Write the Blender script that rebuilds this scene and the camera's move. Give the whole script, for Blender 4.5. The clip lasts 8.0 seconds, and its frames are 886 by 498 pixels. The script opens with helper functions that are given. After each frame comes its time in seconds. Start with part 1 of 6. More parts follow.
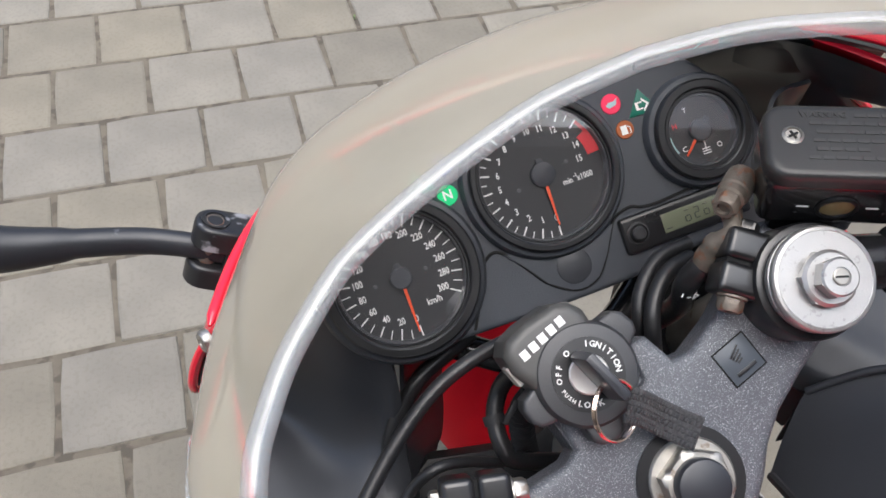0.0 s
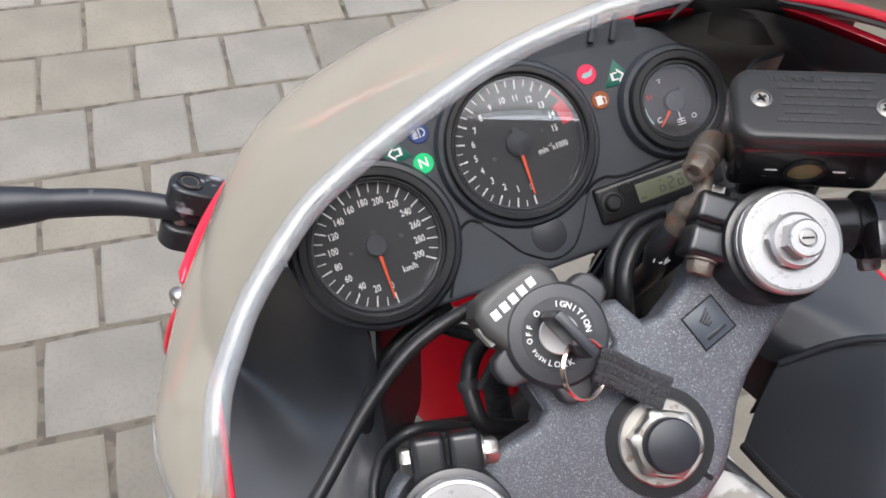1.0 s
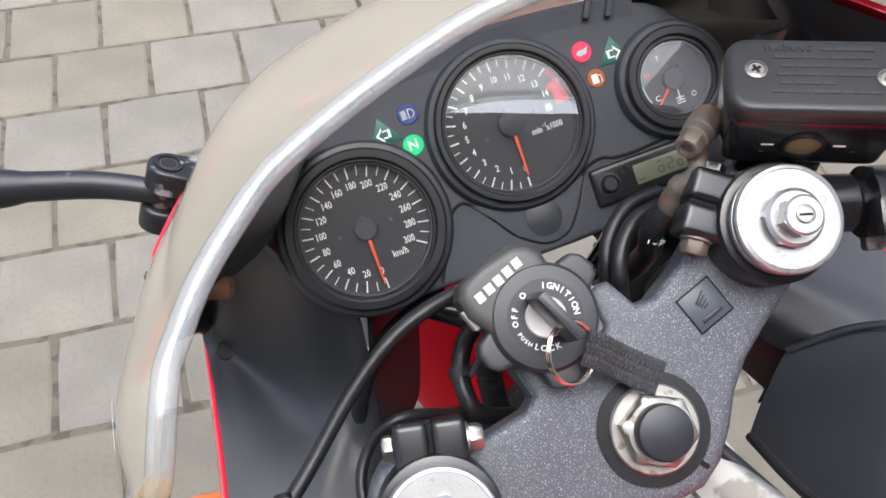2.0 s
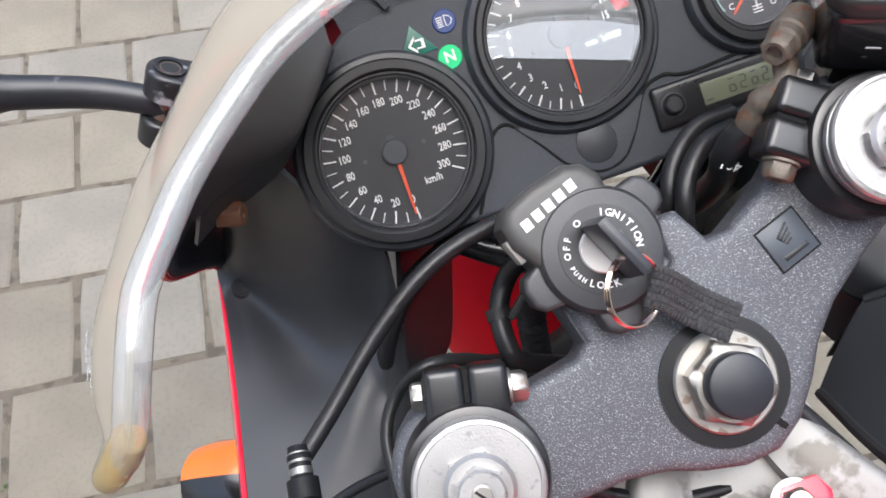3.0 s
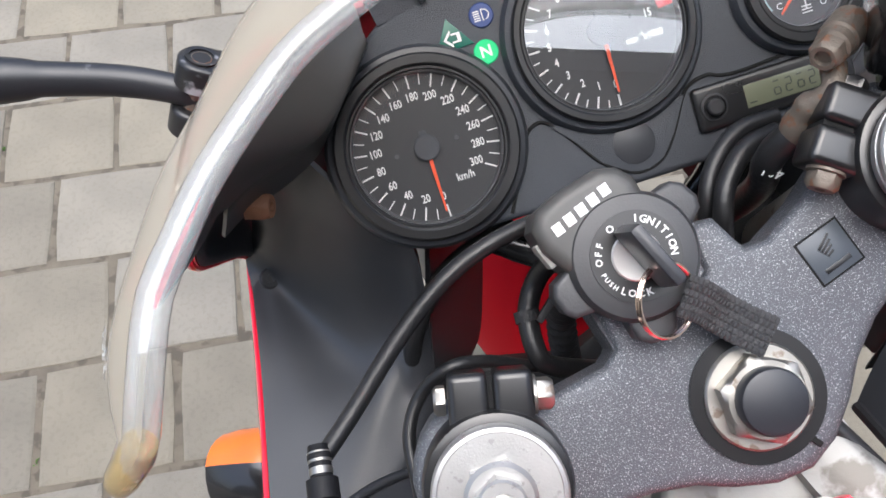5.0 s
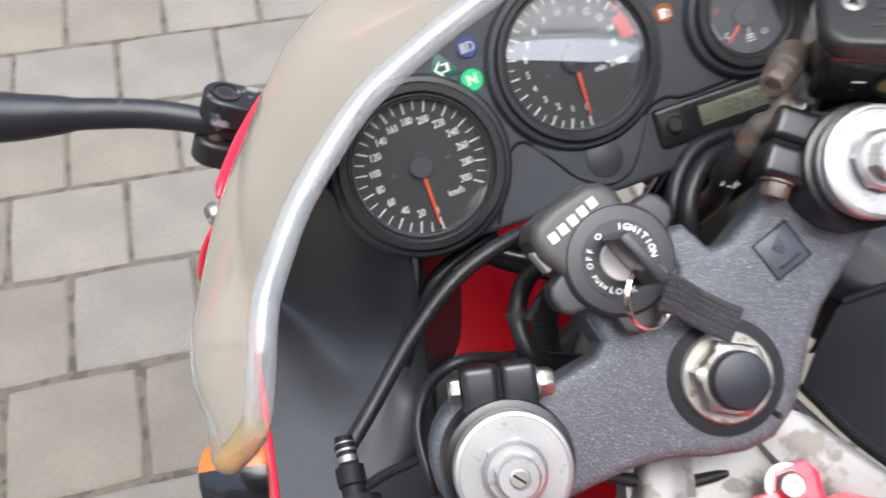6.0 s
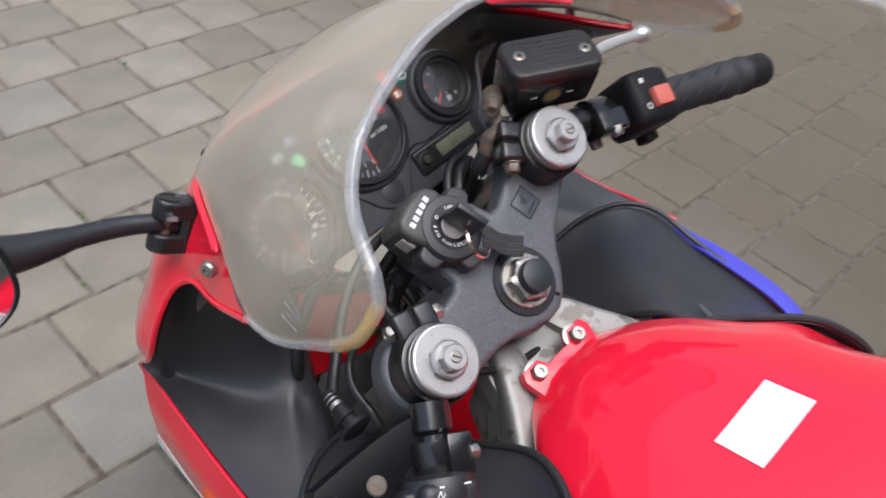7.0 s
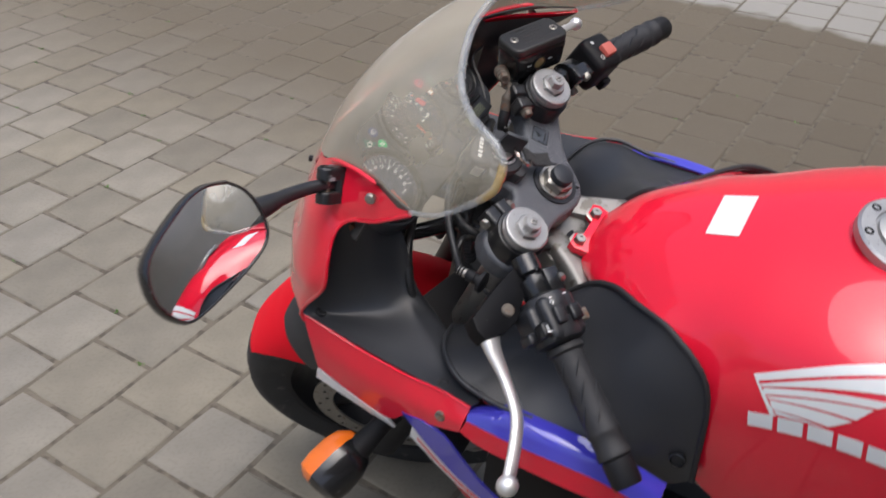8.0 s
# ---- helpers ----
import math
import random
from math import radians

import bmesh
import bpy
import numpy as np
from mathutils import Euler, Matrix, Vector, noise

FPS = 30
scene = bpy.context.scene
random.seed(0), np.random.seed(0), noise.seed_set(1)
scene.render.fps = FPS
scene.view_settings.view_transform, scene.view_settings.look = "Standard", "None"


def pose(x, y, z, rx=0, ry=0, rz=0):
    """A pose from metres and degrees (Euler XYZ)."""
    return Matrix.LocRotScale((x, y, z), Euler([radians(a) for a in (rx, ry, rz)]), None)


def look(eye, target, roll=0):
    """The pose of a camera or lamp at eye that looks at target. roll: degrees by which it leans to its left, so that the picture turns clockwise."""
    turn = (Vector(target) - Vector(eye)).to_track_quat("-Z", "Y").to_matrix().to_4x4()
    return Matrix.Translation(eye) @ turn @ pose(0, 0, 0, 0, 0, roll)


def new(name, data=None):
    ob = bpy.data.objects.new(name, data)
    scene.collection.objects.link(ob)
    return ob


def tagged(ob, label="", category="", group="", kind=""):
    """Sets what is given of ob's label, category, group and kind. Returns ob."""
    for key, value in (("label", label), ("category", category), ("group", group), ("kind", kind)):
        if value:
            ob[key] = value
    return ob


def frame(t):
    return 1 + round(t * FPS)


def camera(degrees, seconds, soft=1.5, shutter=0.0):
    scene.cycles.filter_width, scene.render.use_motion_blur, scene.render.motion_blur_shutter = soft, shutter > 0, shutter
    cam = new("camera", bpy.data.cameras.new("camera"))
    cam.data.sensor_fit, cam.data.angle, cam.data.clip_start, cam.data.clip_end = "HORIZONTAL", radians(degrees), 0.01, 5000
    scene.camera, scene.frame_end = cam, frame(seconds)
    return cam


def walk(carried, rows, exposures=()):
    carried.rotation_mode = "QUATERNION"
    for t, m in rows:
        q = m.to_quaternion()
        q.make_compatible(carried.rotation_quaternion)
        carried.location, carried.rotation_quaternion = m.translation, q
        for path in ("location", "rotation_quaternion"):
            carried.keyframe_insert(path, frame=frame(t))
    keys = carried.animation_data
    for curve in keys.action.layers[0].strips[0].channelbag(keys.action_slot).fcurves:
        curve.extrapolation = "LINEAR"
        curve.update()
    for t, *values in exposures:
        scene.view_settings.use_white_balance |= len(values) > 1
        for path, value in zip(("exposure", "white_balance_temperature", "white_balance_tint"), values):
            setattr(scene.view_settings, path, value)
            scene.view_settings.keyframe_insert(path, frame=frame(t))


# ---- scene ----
# the path is written in the motorcycle's own axes; LEVEL sets both on the yard, which is level and runs along the paving
LEVEL = pose(0, 0, 0.0158, -8.2432, -1.1451, -4.9179).inverted()
cam = camera(53.0, 8.0, soft=1.6, shutter=0.3)
PATH = [
    (0, (-0.397, -0.071, 1.334), (0.159, 0.89, -0.33), 11.1),
    (0.5, (-0.397, -0.077, 1.332), (0.165, 0.876, -0.334), 11.7),
    (1, (-0.394, -0.091, 1.328), (0.181, 0.857, -0.337), 12.4),
    (1.2, (-0.388, -0.098, 1.325), (0.175, 0.861, -0.337), 11.9),
    (2.3, (-0.37, -0.098, 1.297), (0.146, 0.865, -0.378), 9.4),
    (2.5, (-0.369, -0.097, 1.28), (0.148, 0.86, -0.398), 9.6),
    (3, (-0.364, -0.079, 1.254), (0.068, 0.82, -0.48), 8.2),
    (3.5, (-0.358, -0.073, 1.25), (0.012, 0.831, -0.495), 6.2),
    (4, (-0.358, -0.069, 1.247), (-0.002, 0.829, -0.504), 6.0),
    (4.5, (-0.357, -0.069, 1.248), (-0.005, 0.824, -0.506), 6.2),
    (5.8, (-0.382, -0.08, 1.27), (-0.011, 0.824, -0.475), 7.3),
    (6, (-0.401, -0.083, 1.292), (0.093, 0.787, -0.44), 11.7),
    (6.2, (-0.437, -0.095, 1.323), (0.238, 0.742, -0.364), 16.3),
    (6.5, (-0.52, -0.12, 1.355), (0.396, 0.631, -0.256), 19.9),
    (6.8, (-0.604, -0.144, 1.395), (0.486, 0.556, -0.13), 19.8),
    (7, (-0.676, -0.157, 1.41), (0.6, 0.474, 0.005), 20.5),
    (7.2, (-0.742, -0.166, 1.431), (0.612, 0.46, 0.099), 18.3),
    (7.5, (-0.874, -0.216, 1.464), (0.552, 0.42, 0.214), 13.7),
    (7.8, (-1.002, -0.22, 1.472), (0.461, 0.378, 0.246), 11.8),
    (8, (-1.081, -0.223, 1.482), (0.384, 0.366, 0.255), 9.7),
]
EXPOSURES = [(0, 0.9, 6200, 10), (0.6, 0.97, 6180, 10), (1.2, 1.0, 6150, 10), (2.4, 1.2, 6150, 10), (4.7, 1.2, 6150, 10), (6.0, 1.2, 6150, 10), (6.6, 1.1, 6200, 11), (7.0, 0.66, 6200, 12), (8.0, 0.50, 6400, 12)]
walk(cam, [(t, LEVEL @ look(eye, target, roll)) for t, eye, target, roll in PATH], EXPOSURES)

# ---- world and light: an overcast sky over a yard, an unseen slab added behind the bike ----
world = bpy.data.worlds.new("overcast_sky")
scene.world = world
world.use_nodes = True
wn, wl = world.node_tree.nodes, world.node_tree.links
sky = wn.new("ShaderNodeTexSky")
sky.sky_type = "NISHITA"
sky.sun_disc = False
sky.sun_elevation, sky.sun_rotation = radians(75.5), radians(206)
sky.air_density, sky.dust_density, sky.ozone_density = 1.0, 5.0, 1.5
desat = wn.new("ShaderNodeHueSaturation")
desat.inputs["Saturation"].default_value = 0.9
wl.new(sky.outputs[0], desat.inputs["Color"])
wl.new(desat.outputs[0], wn["Background"].inputs["Color"])
wn["Background"].inputs["Strength"].default_value = 0.15
sun_data = bpy.data.lights.new("sun", "SUN")
sun_data.energy, sun_data.angle, sun_data.color = 1.5, radians(66), (0.95, 0.985, 1.0)
sun = new("sun", sun_data)
# the clouded sun stands high behind the bike, to its left, in the direction that the sky names
sun.matrix_world = look((-0.110 * 5, -0.225 * 5, 0.968 * 5), (0, 0, 0.0))


# ---- materials ----
def material(name, color, rough=0.5, metal=0.0, coat=0.0, vary=0.15, scale=18.0, grain=400.0, bump=0.0, second=None, amount=0.0, spots=60.0, cover=0.62):
    """A surface with variation at two scales (vary at scale, bump at grain) and, if second is given, specks or stains of it."""
    m = bpy.data.materials.new(name)
    m.use_nodes = True
    n, l = m.node_tree.nodes, m.node_tree.links
    b = n["Principled BSDF"]
    co = n.new("ShaderNodeTexCoord")
    wide = n.new("ShaderNodeTexNoise")
    wide.inputs["Scale"].default_value, wide.inputs["Detail"].default_value = scale, 6.0
    l.new(co.outputs["Object"], wide.inputs["Vector"])
    mix = n.new("ShaderNodeMix")
    mix.data_type = "RGBA"
    mix.inputs["A"].default_value = (*[c * (1 - vary) for c in color], 1)
    mix.inputs["B"].default_value = (*[min(1.0, c * (1 + vary)) for c in color], 1)
    l.new(wide.outputs["Fac"], mix.inputs["Factor"])
    out = mix.outputs["Result"]
    if second:
        spot = n.new("ShaderNodeTexNoise")
        spot.inputs["Scale"].default_value, spot.inputs["Detail"].default_value = spots, 8.0
        l.new(co.outputs["Object"], spot.inputs["Vector"])
        ramp = n.new("ShaderNodeMapRange")
        ramp.inputs["From Min"].default_value, ramp.inputs["From Max"].default_value = cover, cover + 0.06
        ramp.inputs["To Max"].default_value = amount
        l.new(spot.outputs["Fac"], ramp.inputs["Value"])
        over = n.new("ShaderNodeMix")
        over.data_type = "RGBA"
        l.new(ramp.outputs["Result"], over.inputs["Factor"])
        l.new(out, over.inputs["A"])
        over.inputs["B"].default_value = (*second, 1)
        out = over.outputs["Result"]
    l.new(out, b.inputs["Base Color"])
    rr = n.new("ShaderNodeMapRange")
    rr.inputs["To Min"].default_value, rr.inputs["To Max"].default_value = max(0.02, rough * 0.8), min(1.0, rough * 1.2)
    l.new(wide.outputs["Fac"], rr.inputs["Value"])
    l.new(rr.outputs["Result"], b.inputs["Roughness"])
    b.inputs["Metallic"].default_value = metal
    b.inputs["Coat Weight"].default_value = coat
    b.inputs["Coat Roughness"].default_value = 0.04
    if bump:
        fine = n.new("ShaderNodeTexNoise")
        fine.inputs["Scale"].default_value, fine.inputs["Detail"].default_value = grain, 3.0
        l.new(co.outputs["Object"], fine.inputs["Vector"])
        bn = n.new("ShaderNodeBump")
        bn.inputs["Strength"].default_value, bn.inputs["Distance"].default_value = bump, 0.001
        l.new(fine.outputs["Fac"], bn.inputs["Height"])
        l.new(bn.outputs["Normal"], b.inputs["Normal"])
    return m


def clear_sheet(name, tint, haze, haze_color, ior=1.45, rough=0.03, film=None):
    """A thin clear sheet: tinted see-through, a little dusty, with a gloss that grows at grazing angles."""
    m = bpy.data.materials.new(name)
    m.use_nodes = True
    n, l = m.node_tree.nodes, m.node_tree.links
    n.remove(n["Principled BSDF"])
    clear, dust, gloss = n.new("ShaderNodeBsdfTransparent"), n.new("ShaderNodeBsdfDiffuse"), n.new("ShaderNodeBsdfGlossy")
    clear.inputs["Color"].default_value = (*tint, 1)
    dust.inputs["Color"].default_value = (*haze_color, 1)
    gloss.inputs["Roughness"].default_value = rough
    noise_tex, span = n.new("ShaderNodeTexNoise"), n.new("ShaderNodeMapRange")
    co = n.new("ShaderNodeTexCoord")
    noise_tex.inputs["Scale"].default_value, noise_tex.inputs["Detail"].default_value = 14.0, 8.0
    l.new(co.outputs["Object"], noise_tex.inputs["Vector"])
    span.inputs["To Min"].default_value, span.inputs["To Max"].default_value = haze * 0.6, haze * 1.4
    l.new(noise_tex.outputs["Fac"], span.inputs["Value"])
    a, c, facing = n.new("ShaderNodeMixShader"), n.new("ShaderNodeMixShader"), n.new("ShaderNodeLayerWeight")
    facing.inputs["Blend"].default_value = 0.5
    level = ((ior - 1) / (ior + 1)) ** 2
    power, rise = n.new("ShaderNodeMath"), n.new("ShaderNodeMath")
    power.operation, power.inputs[1].default_value = "POWER", 5.0
    rise.operation, rise.inputs[1].default_value, rise.inputs[2].default_value = "MULTIPLY_ADD", 1 - level, level
    l.new(facing.outputs["Facing"], power.inputs[0])
    l.new(power.outputs[0], rise.inputs[0])
    l.new(span.outputs["Result"], a.inputs["Fac"])
    l.new(clear.outputs[0], a.inputs[1])
    l.new(dust.outputs[0], a.inputs[2])
    last = a
    if film:
        # a film of dust that scatters like a dull gloss, the more the flatter one looks along it
        dull, over, bend = n.new("ShaderNodeBsdfGlossy"), n.new("ShaderNodeMixShader"), n.new("ShaderNodeMath")
        dull.inputs["Color"].default_value, dull.inputs["Roughness"].default_value = (*film, 1), 0.7
        bend.operation, bend.inputs[1].default_value = "POWER", 3.2
        l.new(facing.outputs["Facing"], bend.inputs[0])
        l.new(bend.outputs[0], over.inputs["Fac"])
        l.new(a.outputs[0], over.inputs[1])
        l.new(dull.outputs[0], over.inputs[2])
        last = over
    l.new(rise.outputs[0], c.inputs["Fac"])
    l.new(last.outputs[0], c.inputs[1])
    l.new(gloss.outputs[0], c.inputs[2])
    l.new(c.outputs[0], n["Material Output"].inputs["Surface"])
    return m


def lit(name, color, strength):
    m = material(name, color, 0.4)
    b = m.node_tree.nodes["Principled BSDF"]
    b.inputs["Emission Color"].default_value = (*color, 1)
    b.inputs["Emission Strength"].default_value = strength
    return m


RED = material("red_paint", (0.80, 0.012, 0.038), 0.35, coat=1.0, vary=0.05, scale=5)
# same red for the fender, sheen removed and red raised against its dim light
RED_FENDER = material("red_paint_without_sheen", (0.82, 0.008, 0.022), 0.6, vary=0.08, scale=9)
RED_FENDER.node_tree.nodes["Principled BSDF"].inputs["Specular IOR Level"].default_value = 0.1
BLUE = material("blue_paint", (0.06, 0.055, 0.5), 0.3, coat=1.0, vary=0.08, scale=8)
for paint, lacquer in ((RED, 1.6), (BLUE, 1.7)):
    paint.node_tree.nodes["Principled BSDF"].inputs["Specular IOR Level"].default_value = 0.05
    paint.node_tree.nodes["Principled BSDF"].inputs["Coat IOR"].default_value = lacquer
WHITE = material("white_decal", (0.78, 0.78, 0.77), 0.35, coat=0.3, vary=0.05, scale=20)
LINER = material("black_matt_plastic", (0.031, 0.033, 0.038), 0.37, vary=0.3, scale=9, bump=0.06, grain=900, second=(0.12, 0.12, 0.12), amount=0.4, spots=420, cover=0.73)
PANEL_BLACK = material("black_grained_panel", (0.043, 0.048, 0.058), 0.46, vary=0.25, scale=14, bump=0.5, grain=1500, second=(0.16, 0.16, 0.16), amount=0.35, spots=600, cover=0.70)
GLOSS_BLACK = material("black_enamel", (0.012, 0.012, 0.013), 0.22, coat=0.3, vary=0.3, scale=30, second=(0.35, 0.35, 0.36), amount=0.5, spots=130, cover=0.70)
BEZEL = material("black_bezel", (0.012, 0.012, 0.013), 0.3, vary=0.2, scale=30)
YOKE_GREY = material("worn_grey_black_paint", (0.085, 0.091, 0.104), 0.40, metal=0.2, vary=0.22, scale=22, bump=0.45, grain=1300, second=(0.55, 0.56, 0.58), amount=0.65, spots=1700, cover=0.585)
CAST_BLACK = material("black_cast_metal", (0.012, 0.012, 0.0135), 0.5, metal=0.1, vary=0.3, scale=25, bump=0.16, grain=900)
ARM_BLACK = material("black_moulded_arm", (0.018, 0.019, 0.022), 0.38, vary=0.25, scale=20, second=(0.3, 0.3, 0.31), amount=0.35, spots=90, cover=0.68)
MOUNT = material("chipped_black_mount", (0.014, 0.014, 0.015), 0.34, vary=0.3, scale=40, second=(0.42, 0.43, 0.45), amount=0.6, spots=60, cover=0.62)
SILVER = material("turned_aluminium", (0.43, 0.425, 0.415), 0.42, metal=0.8, vary=0.16, scale=60, bump=0.12, grain=900, second=(0.25, 0.24, 0.23), amount=0.6, spots=240, cover=0.62)
STEEL = material("zinc_plated_steel", (0.38, 0.365, 0.335), 0.42, metal=0.95, vary=0.2, scale=60, bump=0.08, grain=500, second=(0.17, 0.11, 0.07), amount=0.65, spots=120, cover=0.60)
RUST = material("orange_rust", (0.21, 0.095, 0.05), 0.65, vary=0.35, scale=90, bump=0.4, grain=600)
RUSTY = material("rusty_bolt_steel", (0.16, 0.135, 0.11), 0.5, metal=0.3, vary=0.35, scale=90, bump=0.4, grain=600, second=(0.2, 0.09, 0.045), amount=0.8, spots=140, cover=0.55)
ALLOY = material("brushed_frame_aluminium", (0.33, 0.325, 0.31), 0.6, metal=0.8, vary=0.3, scale=22, bump=0.25, grain=300, second=(0.13, 0.115, 0.095), amount=0.7, spots=45, cover=0.55)
LEVER_ALLOY = material("lever_aluminium", (0.74, 0.73, 0.71), 0.46, metal=0.85, vary=0.1, scale=30, second=(0.35, 0.33, 0.3), amount=0.4, spots=90, cover=0.66)
RUBBER = material("black_rubber", (0.02, 0.02, 0.022), 0.62, vary=0.3, scale=30, bump=0.3, grain=700)
TYRE = material("tyre_rubber", (0.02, 0.02, 0.02), 0.75, vary=0.3, scale=20, bump=0.3, grain=300, second=(0.1, 0.09, 0.08), amount=0.5, spots=30)
CABLE = material("cable_sheath", (0.013, 0.013, 0.014), 0.38, vary=0.3, scale=40, bump=0.25, grain=500)
WEB = material("woven_strap", (0.040, 0.040, 0.042), 0.85, vary=0.6, scale=420, bump=0.5, grain=900)
DIAL = material("dial_face", (0.020, 0.021, 0.024), 0.45, vary=0.2, scale=20)
PRINT = material("white_print", (0.8, 0.8, 0.78), 0.5, vary=0.04)
NEEDLE = material("orange_needle", (0.85, 0.09, 0.02), 0.4, vary=0.05)
REDZONE = material("red_zone_print", (0.62, 0.02, 0.03), 0.5, vary=0.05)
TEALMARK = material("pale_scale_print", (0.35, 0.55, 0.55), 0.5, vary=0.05)
GREEN_ON = lit("lit_green_lamp", (0.005, 0.45, 0.15), 0.22)
RED_ON = lit("lit_red_lamp", (0.70, 0.02, 0.08), 0.14)
AMBER = material("amber_lamp", (0.34, 0.085, 0.015), 0.35)
LAMP_BLUE = material("blue_lamp", (0.02, 0.05, 0.20), 0.3)
LAMP_GREEN = material("green_lamp", (0.0, 0.12, 0.08), 0.3)
LCD = material("lcd_glass", (0.13, 0.14, 0.095), 0.25, coat=0.3, vary=0.06)
LCD_DARK = material("lcd_segment", (0.03, 0.035, 0.025), 0.4)
ORANGE = material("orange_lens", (0.85, 0.17, 0.01), 0.25, coat=0.6, vary=0.15, scale=25)
KILL = material("faded_red_switch", (0.66, 0.16, 0.12), 0.5, vary=0.1, scale=60)
GOLD = material("sight_glass_amber", (0.3, 0.22, 0.1), 0.2, coat=0.6, vary=0.4, scale=60)
CAST_BLACK.node_tree.nodes["Principled BSDF"].inputs["Specular IOR Level"].default_value = 0.25
CLAMP_BLACK = material("satin_black_clamp", (0.012, 0.012, 0.013), 0.3, coat=0.2, vary=0.25, scale=30, second=(0.2, 0.2, 0.2), amount=0.3, spots=160, cover=0.72)
LID_BLACK = material("satin_black_lid", (0.030, 0.030, 0.030), 0.36, vary=0.2, scale=30, bump=0.08, grain=900)
WORN_EDGE = material("worn_raised_letters", (0.045, 0.045, 0.044), 0.45, vary=0.3, scale=200)
CAP_BLACK = material("satin_black_cap", (0.022, 0.024, 0.029), 0.38, vary=0.2, scale=60)
LOCK_GREY = material("worn_black_lock", (0.040, 0.041, 0.044), 0.42, vary=0.2, scale=40, bump=0.1, grain=900)
TAG = material("cream_plastic_tag", (0.42, 0.40, 0.36), 0.5, vary=0.1)
PERCH_BLACK = material("black_lever_perch", (0.007, 0.007, 0.008), 0.42, vary=0.4, scale=40, bump=0.2, grain=700, second=(0.12, 0.11, 0.1), amount=0.4, spots=150, cover=0.70)
PERCH_BLACK.node_tree.nodes["Principled BSDF"].inputs["Specular IOR Level"].default_value = 0.12
MIRROR = material("mirror_glass", (0.9, 0.91, 0.92), 0.015, metal=1.0, vary=0.01)
VOID = material("dark_gap", (0.004, 0.004, 0.004), 1.0)
BADGE = material("glossy_badge", (0.055, 0.066, 0.080), 0.3, vary=0.15)
HOOD = material("black_hood_plastic", (0.062, 0.061, 0.058), 0.42, vary=0.3, scale=14, bump=0.06, grain=900)
LABEL_GREY = material("raised_grey_print", (0.07, 0.072, 0.078), 0.5, vary=0.1)
COPPER = material("key_ring_steel", (0.75, 0.6, 0.52), 0.15, metal=1.0, vary=0.05)
SCREEN = clear_sheet("smoked_clear_acrylic", (0.97, 0.95, 0.90), 0.30, (0.70, 0.63, 0.48), ior=1.6, rough=0.05, film=(0.86, 0.78, 0.64))
GLASS = clear_sheet("dial_glass", (0.96, 0.96, 0.96), 0.022, (0.5, 0.5, 0.52), ior=2.1, rough=0.01)
EDGE = clear_sheet("polished_acrylic_edge", (0.96, 0.97, 0.96), 0.22, (0.58, 0.60, 0.62), ior=1.7, rough=0.06)
EDGE_AGED = clear_sheet("yellowed_acrylic_edge", (0.95, 0.86, 0.62), 0.35, (0.70, 0.52, 0.25), ior=1.5, rough=0.1)


# ---- mesh tools ----
V = Vector


def spline(points, n):
    """n points on a smooth curve through the given ones."""
    p = [V(q) for q in points]
    p = [2 * p[0] - p[1]] + p + [2 * p[-1] - p[-2]]
    out, last = [], len(p) - 3
    for i in range(n):
        s = i / (n - 1) * last
        k = min(int(s), last - 1)
        u = s - k
        a, b, c, d = p[k:k + 4]
        out.append(0.5 * (2 * b + (c - a) * u + (2 * a - 5 * b + 4 * c - d) * u * u + (3 * b - a - 3 * c + d) * u ** 3))
    return out


def even(points, n):
    """n points at equal steps along a smooth curve."""
    p = spline(points, 200)
    length = [0.0]
    for a, b in zip(p, p[1:]):
        length.append(length[-1] + (b - a).length)
    out, k = [], 0
    for i in range(n):
        s = length[-1] * i / (n - 1)
        while k < len(p) - 2 and length[k + 1] < s:
            k += 1
        u = (s - length[k]) / max(1e-9, length[k + 1] - length[k])
        out.append(p[k].lerp(p[k + 1], min(1.0, u)))
    return out


def ring_faces(bm, a, b):
    for i in range(len(a)):
        j = (i + 1) % len(a)
        bm.faces.new((a[i], a[j], b[j], b[i]))


def tube(bm, pts, r, seg=10, flat=1.0):
    """A pipe along points; r: one radius, or one for each point; flat squeezes it across."""
    pts = [V(p) for p in pts]
    rs = r if isinstance(r, (list, tuple)) else [r] * len(pts)
    side, rings = None, []
    for i, p in enumerate(pts):
        t = (pts[min(i + 1, len(pts) - 1)] - pts[max(i - 1, 0)]).normalized()
        if side is None:
            side = t.orthogonal().normalized()
        side = (side - t * side.dot(t)).normalized()
        up = t.cross(side)
        rings.append([bm.verts.new(p + rs[i] * (math.cos(k * math.tau / seg) * side + flat * math.sin(k * math.tau / seg) * up)) for k in range(seg)])
    for a, b in zip(rings, rings[1:]):
        ring_faces(bm, a, b)
    bm.faces.new(rings[0][::-1])
    bm.faces.new(rings[-1])
    return bm


def lathe(bm, prof, m=Matrix(), seg=32, a0=0.0, hexed=()):
    """A turned body: prof is (radius, height) from bottom to top; steps named in hexed get six sides."""
    rings = []
    for i, (r, z) in enumerate(prof):
        k = []
        for s in range(seg):
            a = a0 + s * math.tau / seg
            q = r / math.cos((a % (math.pi / 3)) - math.pi / 6) if i in hexed else r
            k.append(bm.verts.new(m @ V((q * math.cos(a), q * math.sin(a), z))))
        rings.append(k)
    for a, b in zip(rings, rings[1:]):
        ring_faces(bm, a, b)
    bm.faces.new(rings[0][::-1])
    bm.faces.new(rings[-1])
    return bm


